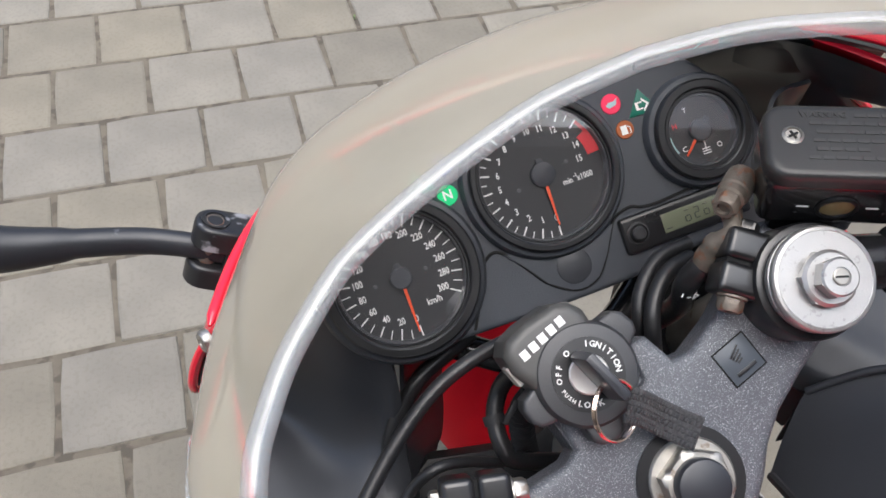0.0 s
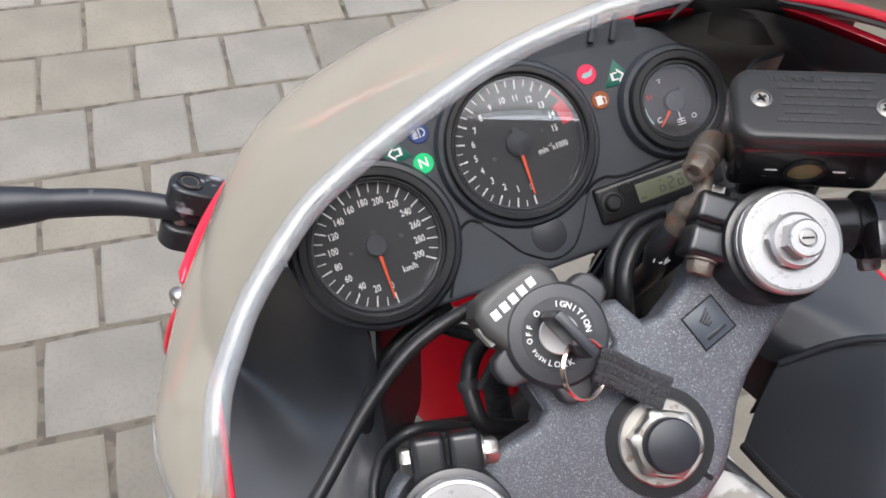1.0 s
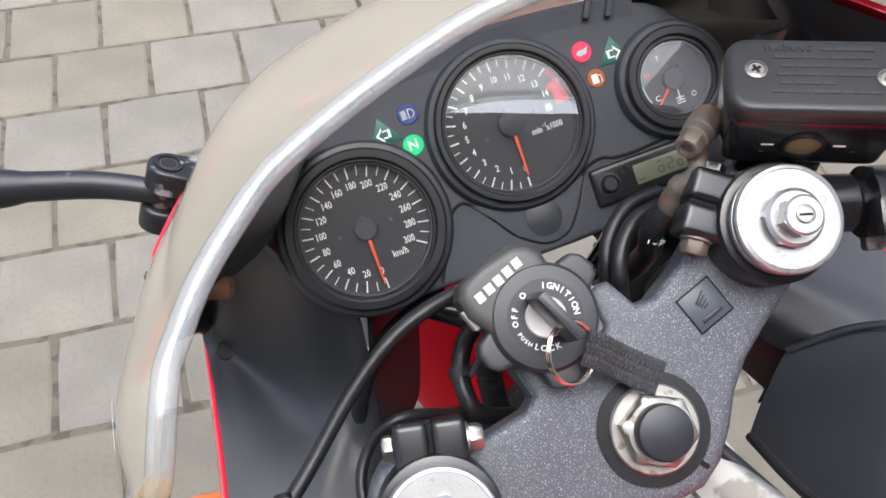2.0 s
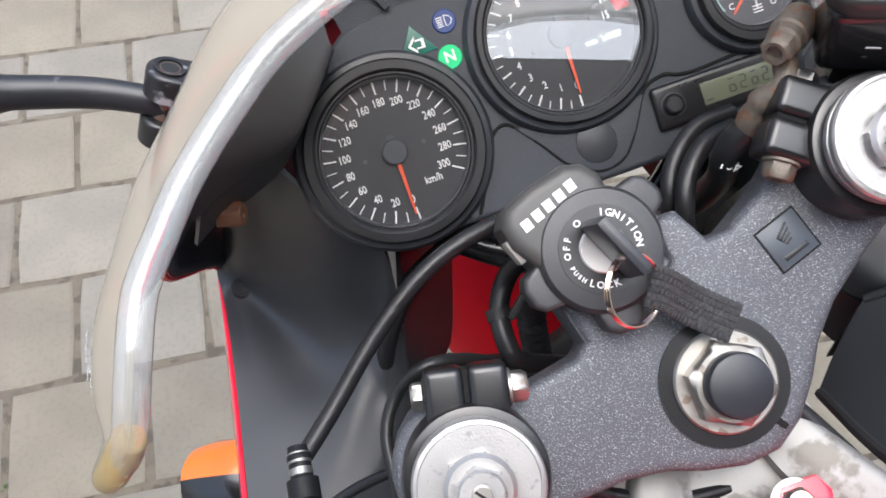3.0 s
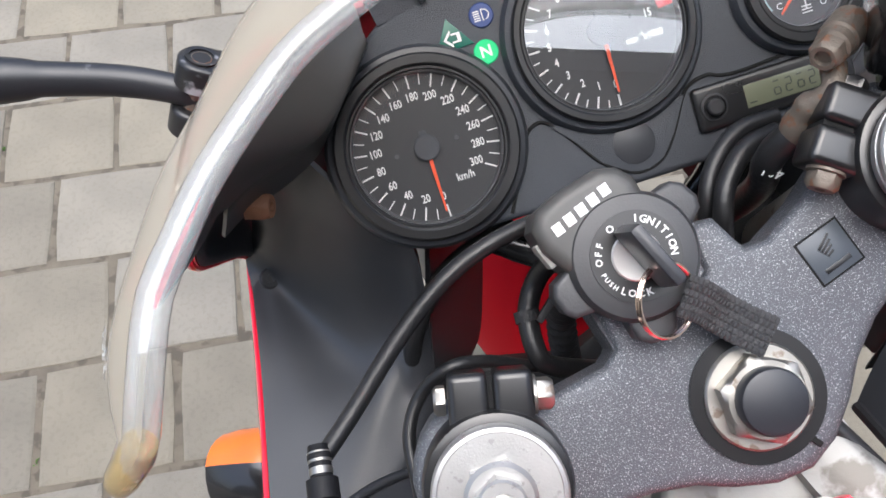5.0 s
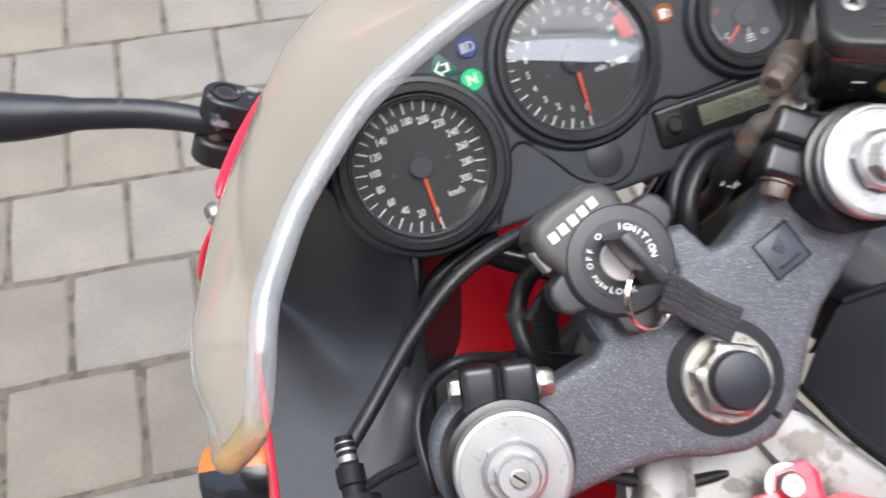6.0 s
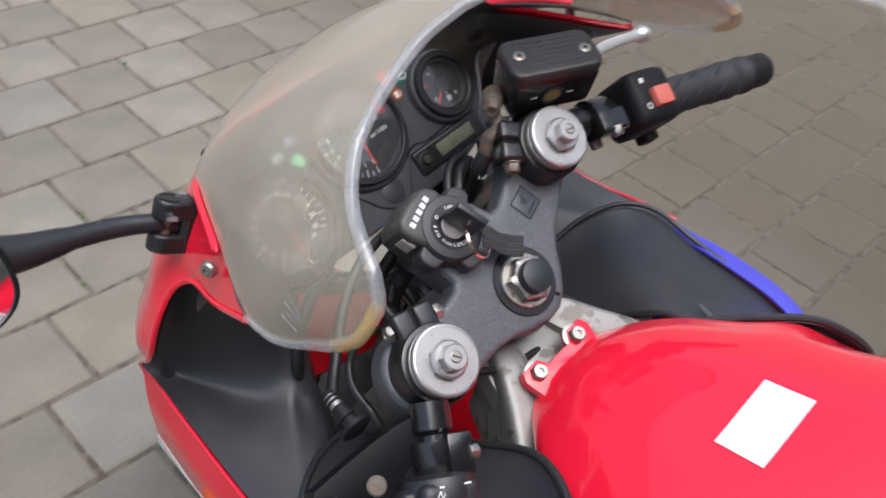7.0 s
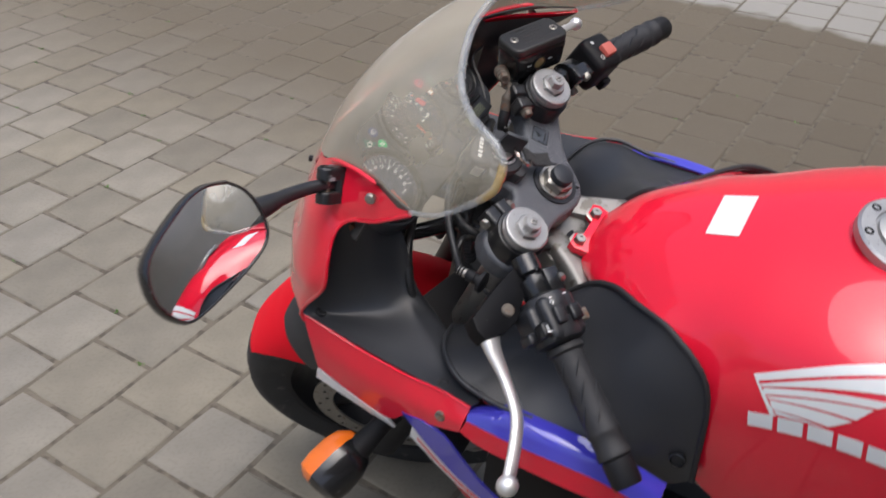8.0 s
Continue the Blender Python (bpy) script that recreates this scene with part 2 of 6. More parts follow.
def ring(bm, prof, m=Matrix(), seg=40):
    """A turned ring: prof is a closed outline of (radius, height)."""
    rings = [[bm.verts.new(m @ V((r * math.cos(s * math.tau / seg), r * math.sin(s * math.tau / seg), z))) for s in range(seg)] for r, z in prof]
    for a, b in zip(rings, rings[1:] + rings[:1]):
        ring_faces(bm, a, b)
    return bm


def bevel_all(bm, width, segments=2, verts=None, angle=30):
    edges = [e for e in bm.edges if len(e.link_faces) == 2 and e.calc_face_angle(0) > radians(angle) and (verts is None or (e.verts[0] in verts and e.verts[1] in verts))]
    bmesh.ops.bevel(bm, geom=edges, offset=width, segments=segments, profile=0.6, affect="EDGES", clamp_overlap=True)


def rbox(bm, size, m=Matrix(), bevel=0.0, segments=2, taper=1.0):
    """A box with rounded edges; taper narrows its top."""
    other = bmesh.new()
    bmesh.ops.create_cube(other, size=1.0)
    for v in other.verts:
        k = taper if v.co.z > 0 else 1.0
        v.co = V((v.co.x * size[0] * k, v.co.y * size[1] * k, v.co.z * size[2]))
    if bevel:
        bevel_all(other, bevel, segments)
    other.transform(m)
    return join(bm, other)


def join(bm, other):
    """Adds other to bm, and frees it."""
    made = {v: bm.verts.new(v.co) for v in other.verts}
    for f in other.faces:
        bm.faces.new([made[v] for v in f.verts])
    other.free()
    return bm


def prism(bm, outline, z0, z1, m=Matrix(), bevel=0.0, segments=2, inset=1.0):
    """A plate of that outline from z0 to z1, with its edges rounded."""
    other = bmesh.new()
    low = [other.verts.new((x, y, z0)) for x, y in outline]
    cx, cy = sum(p[0] for p in outline) / len(outline), sum(p[1] for p in outline) / len(outline)
    top = [other.verts.new((cx + (x - cx) * inset, cy + (y - cy) * inset, z1)) for x, y in outline]
    ring_faces(other, low, top)
    other.faces.new(low[::-1])
    other.faces.new(top)
    bmesh.ops.recalc_face_normals(other, faces=other.faces)
    if bevel:
        rim = [e for e in other.edges if e.verts[0] in top and e.verts[1] in top]
        bmesh.ops.bevel(other, geom=rim, offset=bevel, segments=segments, profile=0.6, affect="EDGES", clamp_overlap=True)
    other.transform(m)
    return join(bm, other)


def sheet(bm, rows, thick=0.0):
    """A skin through rows of points; thick gives it a back."""
    other = bmesh.new()
    vs = [[other.verts.new(p) for p in row] for row in rows]
    for a, b in zip(vs, vs[1:]):
        for i in range(len(a) - 1):
            other.faces.new((a[i], a[i + 1], b[i + 1], b[i]))
    bmesh.ops.remove_doubles(other, verts=other.verts, dist=1e-5)
    bmesh.ops.recalc_face_normals(other, faces=other.faces)
    if thick:
        bmesh.ops.solidify(other, geom=list(other.faces), thickness=thick)
    return join(bm, other)


def smooth_rows(rows, across, along):
    """Rows of control points, drawn as a finer grid that runs smoothly both ways."""
    first = [spline(r, across) for r in rows]
    cols = [spline([r[i] for r in first], along) for i in range(across)]
    return [[c[j] for c in cols] for j in range(along)]


def mirror_x(bm):
    bm.transform(Matrix.Diagonal((-1, 1, 1, 1)))
    bmesh.ops.reverse_faces(bm, faces=bm.faces)
    return bm


def part(name, bm, mat, parent, label="", m=None, sharp=38, normals=True):
    """Links a bmesh as one mesh object under a thing or a part."""
    if m is not None:
        bm.transform(m)
    if normals:
        bmesh.ops.recalc_face_normals(bm, faces=bm.faces)
    me = bpy.data.meshes.new(name)
    bm.to_mesh(me)
    bm.free()
    me.shade_smooth()
    me.set_sharp_from_angle(angle=radians(sharp))
    me.materials.append(mat)
    ob = new(name, me)
    ob.parent = parent
    if label:
        ob["label"] = label
    return ob


def thing(name, label, category, m=Matrix(), group=""):
    ob = new(name)
    ob.empty_display_size = 0.05
    ob.matrix_world = m
    return tagged(ob, label, category, group)


def letters(bm, text, size, m, depth=0.0002, bold=0.0, wide=1.0):
    """Raised lettering, centred on m."""
    cu = bpy.data.curves.new("lettering", "FONT")
    cu.body, cu.size, cu.align_x, cu.align_y, cu.extrude, cu.offset, cu.resolution_u = text, size, "CENTER", "CENTER", depth, bold, 2
    ob = new("lettering", cu)
    me = bpy.data.meshes.new_from_object(ob.evaluated_get(bpy.context.evaluated_depsgraph_get()))
    bpy.data.objects.remove(ob)
    bpy.data.curves.remove(cu)
    other = bmesh.new()
    other.from_mesh(me)
    bpy.data.meshes.remove(me)
    other.transform(m @ Matrix.Diagonal((wide, 1, 1, 1)))
    return join(bm, other)


def hex_bolt(bm, r, h, m, washer=0.0):
    if washer:
        lathe(bm, [(washer, 0), (washer, 0.0012), (washer * 0.9, 0.0016)], m, 24)
    lathe(bm, [(r, 0.001), (r, h * 0.8), (r * 0.88, h), (r * 0.4, h), (r * 0.35, h * 0.85)], m, 24, hexed=(0, 1))
    return bm


def axis_to(p, q):
    """A pose at p whose z runs to q."""
    p, q = V(p), V(q)
    return Matrix.Translation(p) @ (q - p).to_track_quat("Z", "Y").to_matrix().to_4x4()


# ---- the place: paved yard; unseen slab overhead and walls far round it, added for light ----
def ground_material():
    m = material("sandy_joint_soil", (0.120, 0.102, 0.075), 0.95, vary=0.5, scale=26, bump=1.0, grain=160, second=(0.040, 0.033, 0.025), amount=0.6, spots=30, cover=0.52)
    return m


def brick_material():
    """Grey concrete pavers: each its own shade, fine grit, dirt blotches; browner, then pale, towards the right."""
    m = material("concrete_paver", (0.194, 0.176, 0.143), 0.9, vary=0.42, scale=6.5, bump=0.9, grain=420, second=(0.105, 0.090, 0.068), amount=0.15, spots=120, cover=0.53)
    n, l = m.node_tree.nodes, m.node_tree.links
    b = n["Principled BSDF"]
    base = b.inputs["Base Color"].links[0].from_socket
    info, geo = n.new("ShaderNodeObjectInfo"), n.new("ShaderNodeNewGeometry")
    add = n.new("ShaderNodeMath")
    add.operation = "ADD"
    l.new(info.outputs["Random"], add.inputs[0])
    l.new(geo.outputs["Random Per Island"], add.inputs[1])
    frac = n.new("ShaderNodeMath")
    frac.operation = "FRACT"
    l.new(add.outputs[0], frac.inputs[0])
    tone = n.new("ShaderNodeMapRange")
    tone.inputs["To Min"].default_value, tone.inputs["To Max"].default_value = 0.84, 1.12
    l.new(frac.outputs[0], tone.inputs["Value"])
    hue = n.new("ShaderNodeMix")
    hue.data_type = "RGBA"
    hue.inputs["A"].default_value, hue.inputs["B"].default_value = (0.955, 0.97, 1.0, 1), (1.02, 1.0, 0.93, 1)
    l.new(info.outputs["Random"], hue.inputs["Factor"])
    toned = n.new("ShaderNodeMix")
    toned.data_type, toned.blend_type = "RGBA", "MULTIPLY"
    toned.inputs["Factor"].default_value = 1.0
    l.new(hue.outputs["Result"], toned.inputs["A"])
    l.new(tone.outputs["Result"], toned.inputs["B"])
    shade = n.new("ShaderNodeMix")
    shade.data_type, shade.blend_type = "RGBA", "MULTIPLY"
    shade.inputs["Factor"].default_value = 1.0
    l.new(base, shade.inputs["A"])
    l.new(toned.outputs["Result"], shade.inputs["B"])
    # pale stones past a line that runs along the yard 3 m to the right of the bike
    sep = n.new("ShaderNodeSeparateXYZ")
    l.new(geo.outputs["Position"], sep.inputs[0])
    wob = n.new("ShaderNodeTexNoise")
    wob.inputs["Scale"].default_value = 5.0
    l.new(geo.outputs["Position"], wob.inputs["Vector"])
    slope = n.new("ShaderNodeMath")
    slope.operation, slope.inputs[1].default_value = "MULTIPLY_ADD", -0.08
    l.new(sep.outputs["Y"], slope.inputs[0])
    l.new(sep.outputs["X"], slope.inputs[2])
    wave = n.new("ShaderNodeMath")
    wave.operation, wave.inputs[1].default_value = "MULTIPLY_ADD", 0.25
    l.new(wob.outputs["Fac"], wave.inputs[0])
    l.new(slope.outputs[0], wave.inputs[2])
    pale_share = n.new("ShaderNodeMapRange")
    pale_share.inputs["From Min"].default_value, pale_share.inputs["From Max"].default_value = 3.09, 3.16
    pale_share.inputs["To Max"].default_value = 0.75
    l.new(wave.outputs[0], pale_share.inputs["Value"])
    # darker, browner stones between the bike and that line
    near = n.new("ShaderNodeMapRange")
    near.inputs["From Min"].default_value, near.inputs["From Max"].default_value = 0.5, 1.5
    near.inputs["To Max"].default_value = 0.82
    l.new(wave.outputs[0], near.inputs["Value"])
    browned = n.new("ShaderNodeMix")
    browned.data_type = "RGBA"
    l.new(near.outputs["Result"], browned.inputs["Factor"])
    l.new(shade.outputs["Result"], browned.inputs["A"])
    browned.inputs["B"].default_value = (0.090, 0.071, 0.047, 1)
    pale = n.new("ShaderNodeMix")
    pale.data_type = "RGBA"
    l.new(pale_share.outputs["Result"], pale.inputs["Factor"])
    l.new(browned.outputs["Result"], pale.inputs["A"])
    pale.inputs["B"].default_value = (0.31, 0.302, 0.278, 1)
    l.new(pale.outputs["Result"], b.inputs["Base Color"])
    return m


GROUND = ground_material()
BRICK = brick_material()
PLASTER = material("plastered_wall", (0.5, 0.47, 0.42), 0.9, vary=0.12, scale=1.5, bump=0.4, grain=60)
UNSEEN_SLAB = material("unseen_dark_slab", (0.12, 0.11, 0.10), 0.8, vary=0.2, scale=2)

bm = bmesh.new()
bmesh.ops.create_grid(bm, x_segments=8, y_segments=8, size=300)
bm.transform(pose(0, 0, -0.0034))
ground = part("ground", bm, GROUND, None)
tagged(ground, "sandy soil under and beyond the paving", "ground", kind="structure")

# unseen slab, added so its edge cuts the sky's reflection in the dials
bm = bmesh.new()
rbox(bm, (9.0, 6.4, 0.12), pose(0.65, -5.03, 2.96, 0, 0, -13), 0.01)
tagged(part("roof", bm, UNSEEN_SLAB, None), "unseen dark flat slab added behind the bike to darken dial reflections", "roof", kind="structure")
# unseen walls, added; their heights set how much low sky reaches bike and paving
for name, size, at_pose in (("wall_north", (24, 0.3, 5.2), pose(0, 9, 2.59)), ("wall_east", (0.3, 24, 7.0), pose(10, 0, 3.49)), ("wall_south", (30, 0.3, 5.0), pose(0, -8.2, 2.49)), ("wall_west", (0.3, 40, 1.6), pose(-22, 0, 0.79))):
    bm = bmesh.new()
    rbox(bm, size, at_pose, 0.01)
    tagged(part(name, bm, PLASTER, None), "unseen plain plastered wall added to shape light and reflections", "wall", kind="structure")


# ---- the motorcycle: its own axes lean 11 degrees on the side stand; the steering is turned left ----
BIKE = LEVEL @ pose(0, 0, 0, 0, -11.2, 0)
YOKE = pose(0, 0, 0.915, 25) @ pose(0, 0, 0, 0, 0, 20.3)
STEM = YOKE @ pose(0.0036, 0.0056, 0)
PANEL = pose(0, 0.19, 0.893, 33.7)
bike = thing("motorcycle", "red, white and blue sport motorcycle with black cockpit, leaning on stand", "motorcycle", BIKE)


def both(build):
    """Runs a builder for the left side and again, mirrored, for the right."""
    for flip in (False, True):
        build((lambda b: mirror_x(b)) if flip else (lambda b: b))


# windscreen
EDGE_L = [(0, 0.119, 1.1265), (-0.04, 0.1155, 1.1255), (-0.073, 0.107, 1.1235), (-0.10, 0.0975, 1.122), (-0.1225, 0.0875, 1.1205), (-0.135, 0.081, 1.1175), (-0.1525, 0.0665, 1.114), (-0.162, 0.0565, 1.1125), (-0.170, 0.045, 1.1115), (-0.1775, 0.032, 1.1115), (-0.1848, 0.0145, 1.1055), (-0.1930, 0.0035, 1.0935), (-0.2062, 0.0040, 1.0755)]
BASE_L = [(0, 0.332, 0.872), (-0.07, 0.305, 0.900), (-0.135, 0.255, 0.945), (-0.166, 0.204, 0.985), (-0.194, 0.147, 1.008), (-0.2190, 0.089, 1.009), (-0.2212, 0.056, 1.025), (-0.2140, 0.030, 1.045), (-0.2105, 0.014, 1.061), (-0.2062, 0.0040, 1.0755)]


def windscreen():
    e, g = even(EDGE_L, 40), even(BASE_L, 40)
    rows = []
    for i in range(15):
        s = i / 14
        row = []
        for j in range(40):
            p = e[j].lerp(g[j], s)
            out = V((p.x * 1.3, (p.y - 0.1) * 1.0, p.z - 0.93)).normalized()
            wide = min(1.0, max(0.0, (24 - j) / 14))
            row.append(p + out * (0.010 + 0.021 * wide * wide * (3 - 2 * wide)) * math.sin(math.pi * s) * min(1.0, (e[j] - g[j]).length / 0.12))
        rows.append([V((-p.x, p.y, p.z)) for p in row[:0:-1]] + row)
    bm = bmesh.new()
    sheet(bm, rows, 0.0)
    screen = part("windscreen", bm, SCREEN, bike, "smoked clear acrylic windscreen with dust and a bright edge", sharp=80)
    # the folded edge, from one lower corner round the top to the other
    run = even(BASE_L[5:] , 16)[:-1] + e[::-1]
    run = run + [V((-p.x, p.y, p.z)) for p in run[-2::-1]]
    bm = bmesh.new()
    tube(bm, run, [0.0030 + 0.0015 * min(1.0, max(0.0, (min(i, len(run) - 1 - i) - 6) / 8)) for i in range(len(run))], 14)
    part("edge_bead", bm, EDGE, screen, "thick bright rolled edge of the screen")
    both(lambda flip: part("aged_tip", flip(tube(bmesh.new(), even([(-0.2115, 0.018, 1.057), (-0.2098, 0.011, 1.0645), (-0.2062, 0.0040, 1.0755), (-0.1990, 0.0030, 1.0860), (-0.1920, 0.0045, 1.0950)], 18), [0.0030, 0.0034, 0.0038, 0.0041, 0.0043, 0.0044, 0.0044, 0.0045, 0.0045, 0.0046, 0.0046, 0.0047, 0.0047, 0.0047, 0.0047, 0.0047, 0.0046, 0.0045], 12)), EDGE_AGED, screen, "yellowed lower tip of the edge"))
    # moulded approval print, too small to read
    where = min(((i, j) for i in range(2, 13) for j in range(42, 76)), key=lambda ij: (rows[ij[0]][ij[1]] - V((-0.216, 0.048, 1.058))).length)
    mark = rows[where[0]][where[1]]
    along_x = (rows[where[0]][where[1] + 1] - rows[where[0]][where[1] - 1]).normalized()
    face = along_x.cross(rows[where[0] + 1][where[1]] - rows[where[0] - 1][where[1]]).normalized()
    face = face if face.x < 0 else -face
    along_x = V((0, -1, 0))
    along_x = (along_x - face * along_x.dot(face)).normalized()
    down = face.cross(along_x)
    down = down if down.z > 0 else -down
    mark = mark + face * 0.0008 + down * 0.010
    bm = bmesh.new()
    for k, w in enumerate((0.010, 0.018, 0.008, 0.016)):
        p = mark - down * 0.0046 * k
        for j in range(3):
            rbox(bm, (w / 3 - 0.0010, 0.0013, 0.0002), Matrix(((along_x.x, down.x, face.x, p.x), (along_x.y, down.y, face.y, p.y), (along_x.z, down.z, face.z, p.z), (0, 0, 0, 1))) @ pose((j - 1) * w / 3, 0, 0))
    part("moulded_print", bm, EDGE, screen)


windscreen()


# upper fairing
def upper_fairing():
    lip = [(-0.2195, 0.0885, 1.007), (-0.212, 0.135, 0.965), (-0.203, 0.176, 0.937), (-0.214, 0.190, 0.918), (-0.235, 0.188, 0.890), (-0.247, 0.188, 0.855), (-0.239, 0.222, 0.795), (-0.2365, 0.234, 0.768), (-0.236, 0.230, 0.753)]
    keys = {0: [(-0.166, 0.204, 0.983), (-0.135, 0.255, 0.943), (-0.07, 0.305, 0.897), (0, 0.331, 0.868)],
            3: [(-0.207, 0.220, 0.912), (-0.172, 0.264, 0.885), (-0.09, 0.315, 0.85), (0, 0.34, 0.83)],
            5: [(-0.240, 0.218, 0.845), (-0.200, 0.266, 0.82), (-0.11, 0.33, 0.79), (0, 0.36, 0.775)],
            7: [(-0.224, 0.250, 0.768), (-0.190, 0.284, 0.765), (-0.11, 0.33, 0.75), (0, 0.35, 0.74)],
            8: [(-0.221, 0.248, 0.755), (-0.188, 0.280, 0.75), (-0.108, 0.326, 0.735), (0, 0.345, 0.725)]}
    order = sorted(keys)
    rows = []
    for i, p in enumerate(lip):
        lo = max(k for k in order if k <= i)
        hi = min(k for k in order if k >= i)
        u = (i - lo) / (hi - lo) if hi > lo else 0
        mids = [V(a).lerp(V(b), u) for a, b in zip(keys[lo], keys[hi])]
        rows.append([V(p)] + mids)
    grid_rows = smooth_rows(rows, 26, 40)
    full = [r + [V((-p.x, p.y, p.z)) for p in r[-2::-1]] for r in grid_rows]
    bm = bmesh.new()
    sheet(bm, full, 0.0035)
    shell = part("upper_fairing", bm, RED, bike, "glossy red upper fairing shell", sharp=50)
    # black lining inside it
    lining = []
    for j, r in enumerate(full):
        line = []
        for i, p in enumerate(r):
            du = r[min(i + 1, len(r) - 1)] - r[max(i - 1, 0)]
            dv = full[min(j + 1, len(full) - 1)][i] - full[max(j - 1, 0)][i]
            out = du.cross(dv).normalized()
            out = out if out.dot(V((0, 0.0, 0.84)) - p) > 0 else -out
            line.append(p + out * (0.0075 if 0 < i < len(r) - 1 else 0.0045))
        lining.append(line)
    bm = bmesh.new()
    sheet(bm, lining, 0.0)
    part("fairing_lining", bm, LINER, shell, "matt black inner lining", sharp=70)
    # rolled lip of the shell
    left = [r[0] for r in grid_rows]
    both(lambda flip: part("rolled_lip", flip(tube(bmesh.new(), left, 0.0027, 8)), RED, shell))
    # red rim that stands proud outside the screen's foot
    foot = [V(p) + V((-0.0035, 0.0, -0.0012)) for p in even(BASE_L[2:6], 36)[6:26]]
    both(lambda flip: part("screen_rim", flip(tube(bmesh.new(), foot, [0.0010] + [0.0030] * 18 + [0.0010], 10)), RED, shell))
    # screws that hold the screen
    for p, q in (((-0.2065, 0.145, 0.990), (-0.235, 0.135, 1.0)), ((-0.0905, 0.3100, 0.8800), (-0.11, 0.345, 0.895))):
        def screw(flip):
            bm = bmesh.new()
            k = 1.0 if p[1] < 0.2 else 0.7
            lathe(bm, [(0.0062 * k, -0.002), (0.0062 * k, 0.001), (0.005 * k, 0.0026), (0.0022 * k, 0.003), (0.002 * k, 0.0015)], axis_to(p, q), 20)
            part("screen_screw", flip(bm), STEEL if k == 1.0 else CAST_BLACK, shell, "small screw with worn head")
        both(screw)


upper_fairing()


def cockpit_liner(flip, right):
    """Black inner tray between the dash, the fairing's edge and the fork."""
    cols = [[(-0.2355, 0.232, 0.768), (-0.228, 0.232, 0.778), (-0.220, 0.234, 0.80), (-0.203, 0.224, 0.86), (-0.190, 0.208, 0.925)],
            [(-0.2385, 0.205, 0.765), (-0.227, 0.206, 0.764), (-0.210, 0.203, 0.770), (-0.186, 0.213, 0.83), (-0.170, 0.213, 0.912)],
            [(-0.243, 0.15, 0.765), (-0.225, 0.15, 0.764), (-0.184, 0.152, 0.766), (-0.160, 0.172, 0.815), (-0.148, 0.185, 0.890)],
            [(-0.247, 0.11, 0.767), (-0.222, 0.11, 0.766), (-0.172, 0.119, 0.767), (-0.143, 0.143, 0.79), (-0.122, 0.160, 0.862)],
            [(-0.252, 0.06, 0.772), (-0.222, 0.07, 0.768), (-0.182, 0.092, 0.767), (-0.156, 0.108, 0.765), (-0.134, 0.130, 0.782)],
            [(-0.257, 0.02, 0.778), (-0.237, 0.02, 0.773), (-0.205, 0.045, 0.768), (-0.166, 0.068, 0.760), (-0.146, 0.085, 0.745)],
            [(-0.262, -0.02, 0.785), (-0.250, -0.025, 0.782), (-0.232, -0.010, 0.770), (-0.200, 0.030, 0.758), (-0.170, 0.05, 0.745)]]
    bm = bmesh.new()
    sheet(bm, smooth_rows(cols, 24, 44), 0.003)
    tray = part("cockpit_tray", flip(bm), LINER, bike, "matt black moulded cockpit tray", sharp=60)
    # inner wall under the tray's open side
    bm = bmesh.new()
    sheet(bm, smooth_rows([[(-0.114, 0.168, 0.855), (-0.134, 0.130, 0.781), (-0.146, 0.085, 0.744), (-0.17, 0.05, 0.742)], [(-0.078, 0.225, 0.72), (-0.101, 0.161, 0.70), (-0.119, 0.133, 0.70), (-0.150, 0.06, 0.69)]], 16, 6), 0.003)
    part("inner_wall", flip(bm), LINER, tray)
    # screws in it
    for p, q in (((-0.224, 0.212, 0.769), (-0.21, 0.19, 0.81)), ((-0.245, 0.026, 0.7755), (-0.242, 0.026, 0.82))):
        bm = bmesh.new()
        lathe(bm, [(0.0075, -0.002), (0.0075, 0.001), (0.006, 0.0025), (0.003, 0.0025), (0.0028, 0.001)], axis_to(p, q), 20)
        part("tray_screw", flip(bm), RUBBER, tray)
    # inner hood from the fairing's top edge to the dial, turned down at its rim
    outer = [(-0.2195, 0.090, 1.0115), (-0.206, 0.119, 1.010), (-0.1915, 0.147, 1.008), (-0.1635, 0.203, 0.986), (-0.137, 0.247, 0.952), (-0.114, 0.270, 0.928)]
    inner = [(-0.197, 0.150, 0.962), (-0.184, 0.166, 0.953), (-0.163, 0.178, 0.948), (-0.144, 0.190, 0.947), (-0.128, 0.210, 0.947), (-0.114, 0.232, 0.945)]
    if right:
        inner = [V(p) + V((-0.012, 0.030, 0.016)) for p in inner]
    rise = [V(a).lerp(V(b), 0.5) + V((0.001, 0, 0.005)) for a, b in zip(outer, inner)]
    fold = [V(b) + V((-0.002, 0.003, -0.010)) for b in inner]
    deep = [V(b) + V((-0.014, 0.014, -0.045)) for b in inner]
    bm = bmesh.new()
    sheet(bm, smooth_rows([outer, rise, inner, fold, deep], 34, 22), 0.002)
    part("hood_pad", flip(bm), HOOD, bike, "black inner hood along the fairing's top edge", sharp=70)
    # screw stub under the screen
    bm = bmesh.new()
    hex_bolt(bm, 0.0065, 0.014, axis_to((-0.197, 0.178, 0.914), (-0.17, 0.168, 0.914)))
    part("stay_bolt", flip(bm), RUST, bike, "small rusty bolt")


cockpit_liner(lambda b: b, False)
cockpit_liner(mirror_x, True)


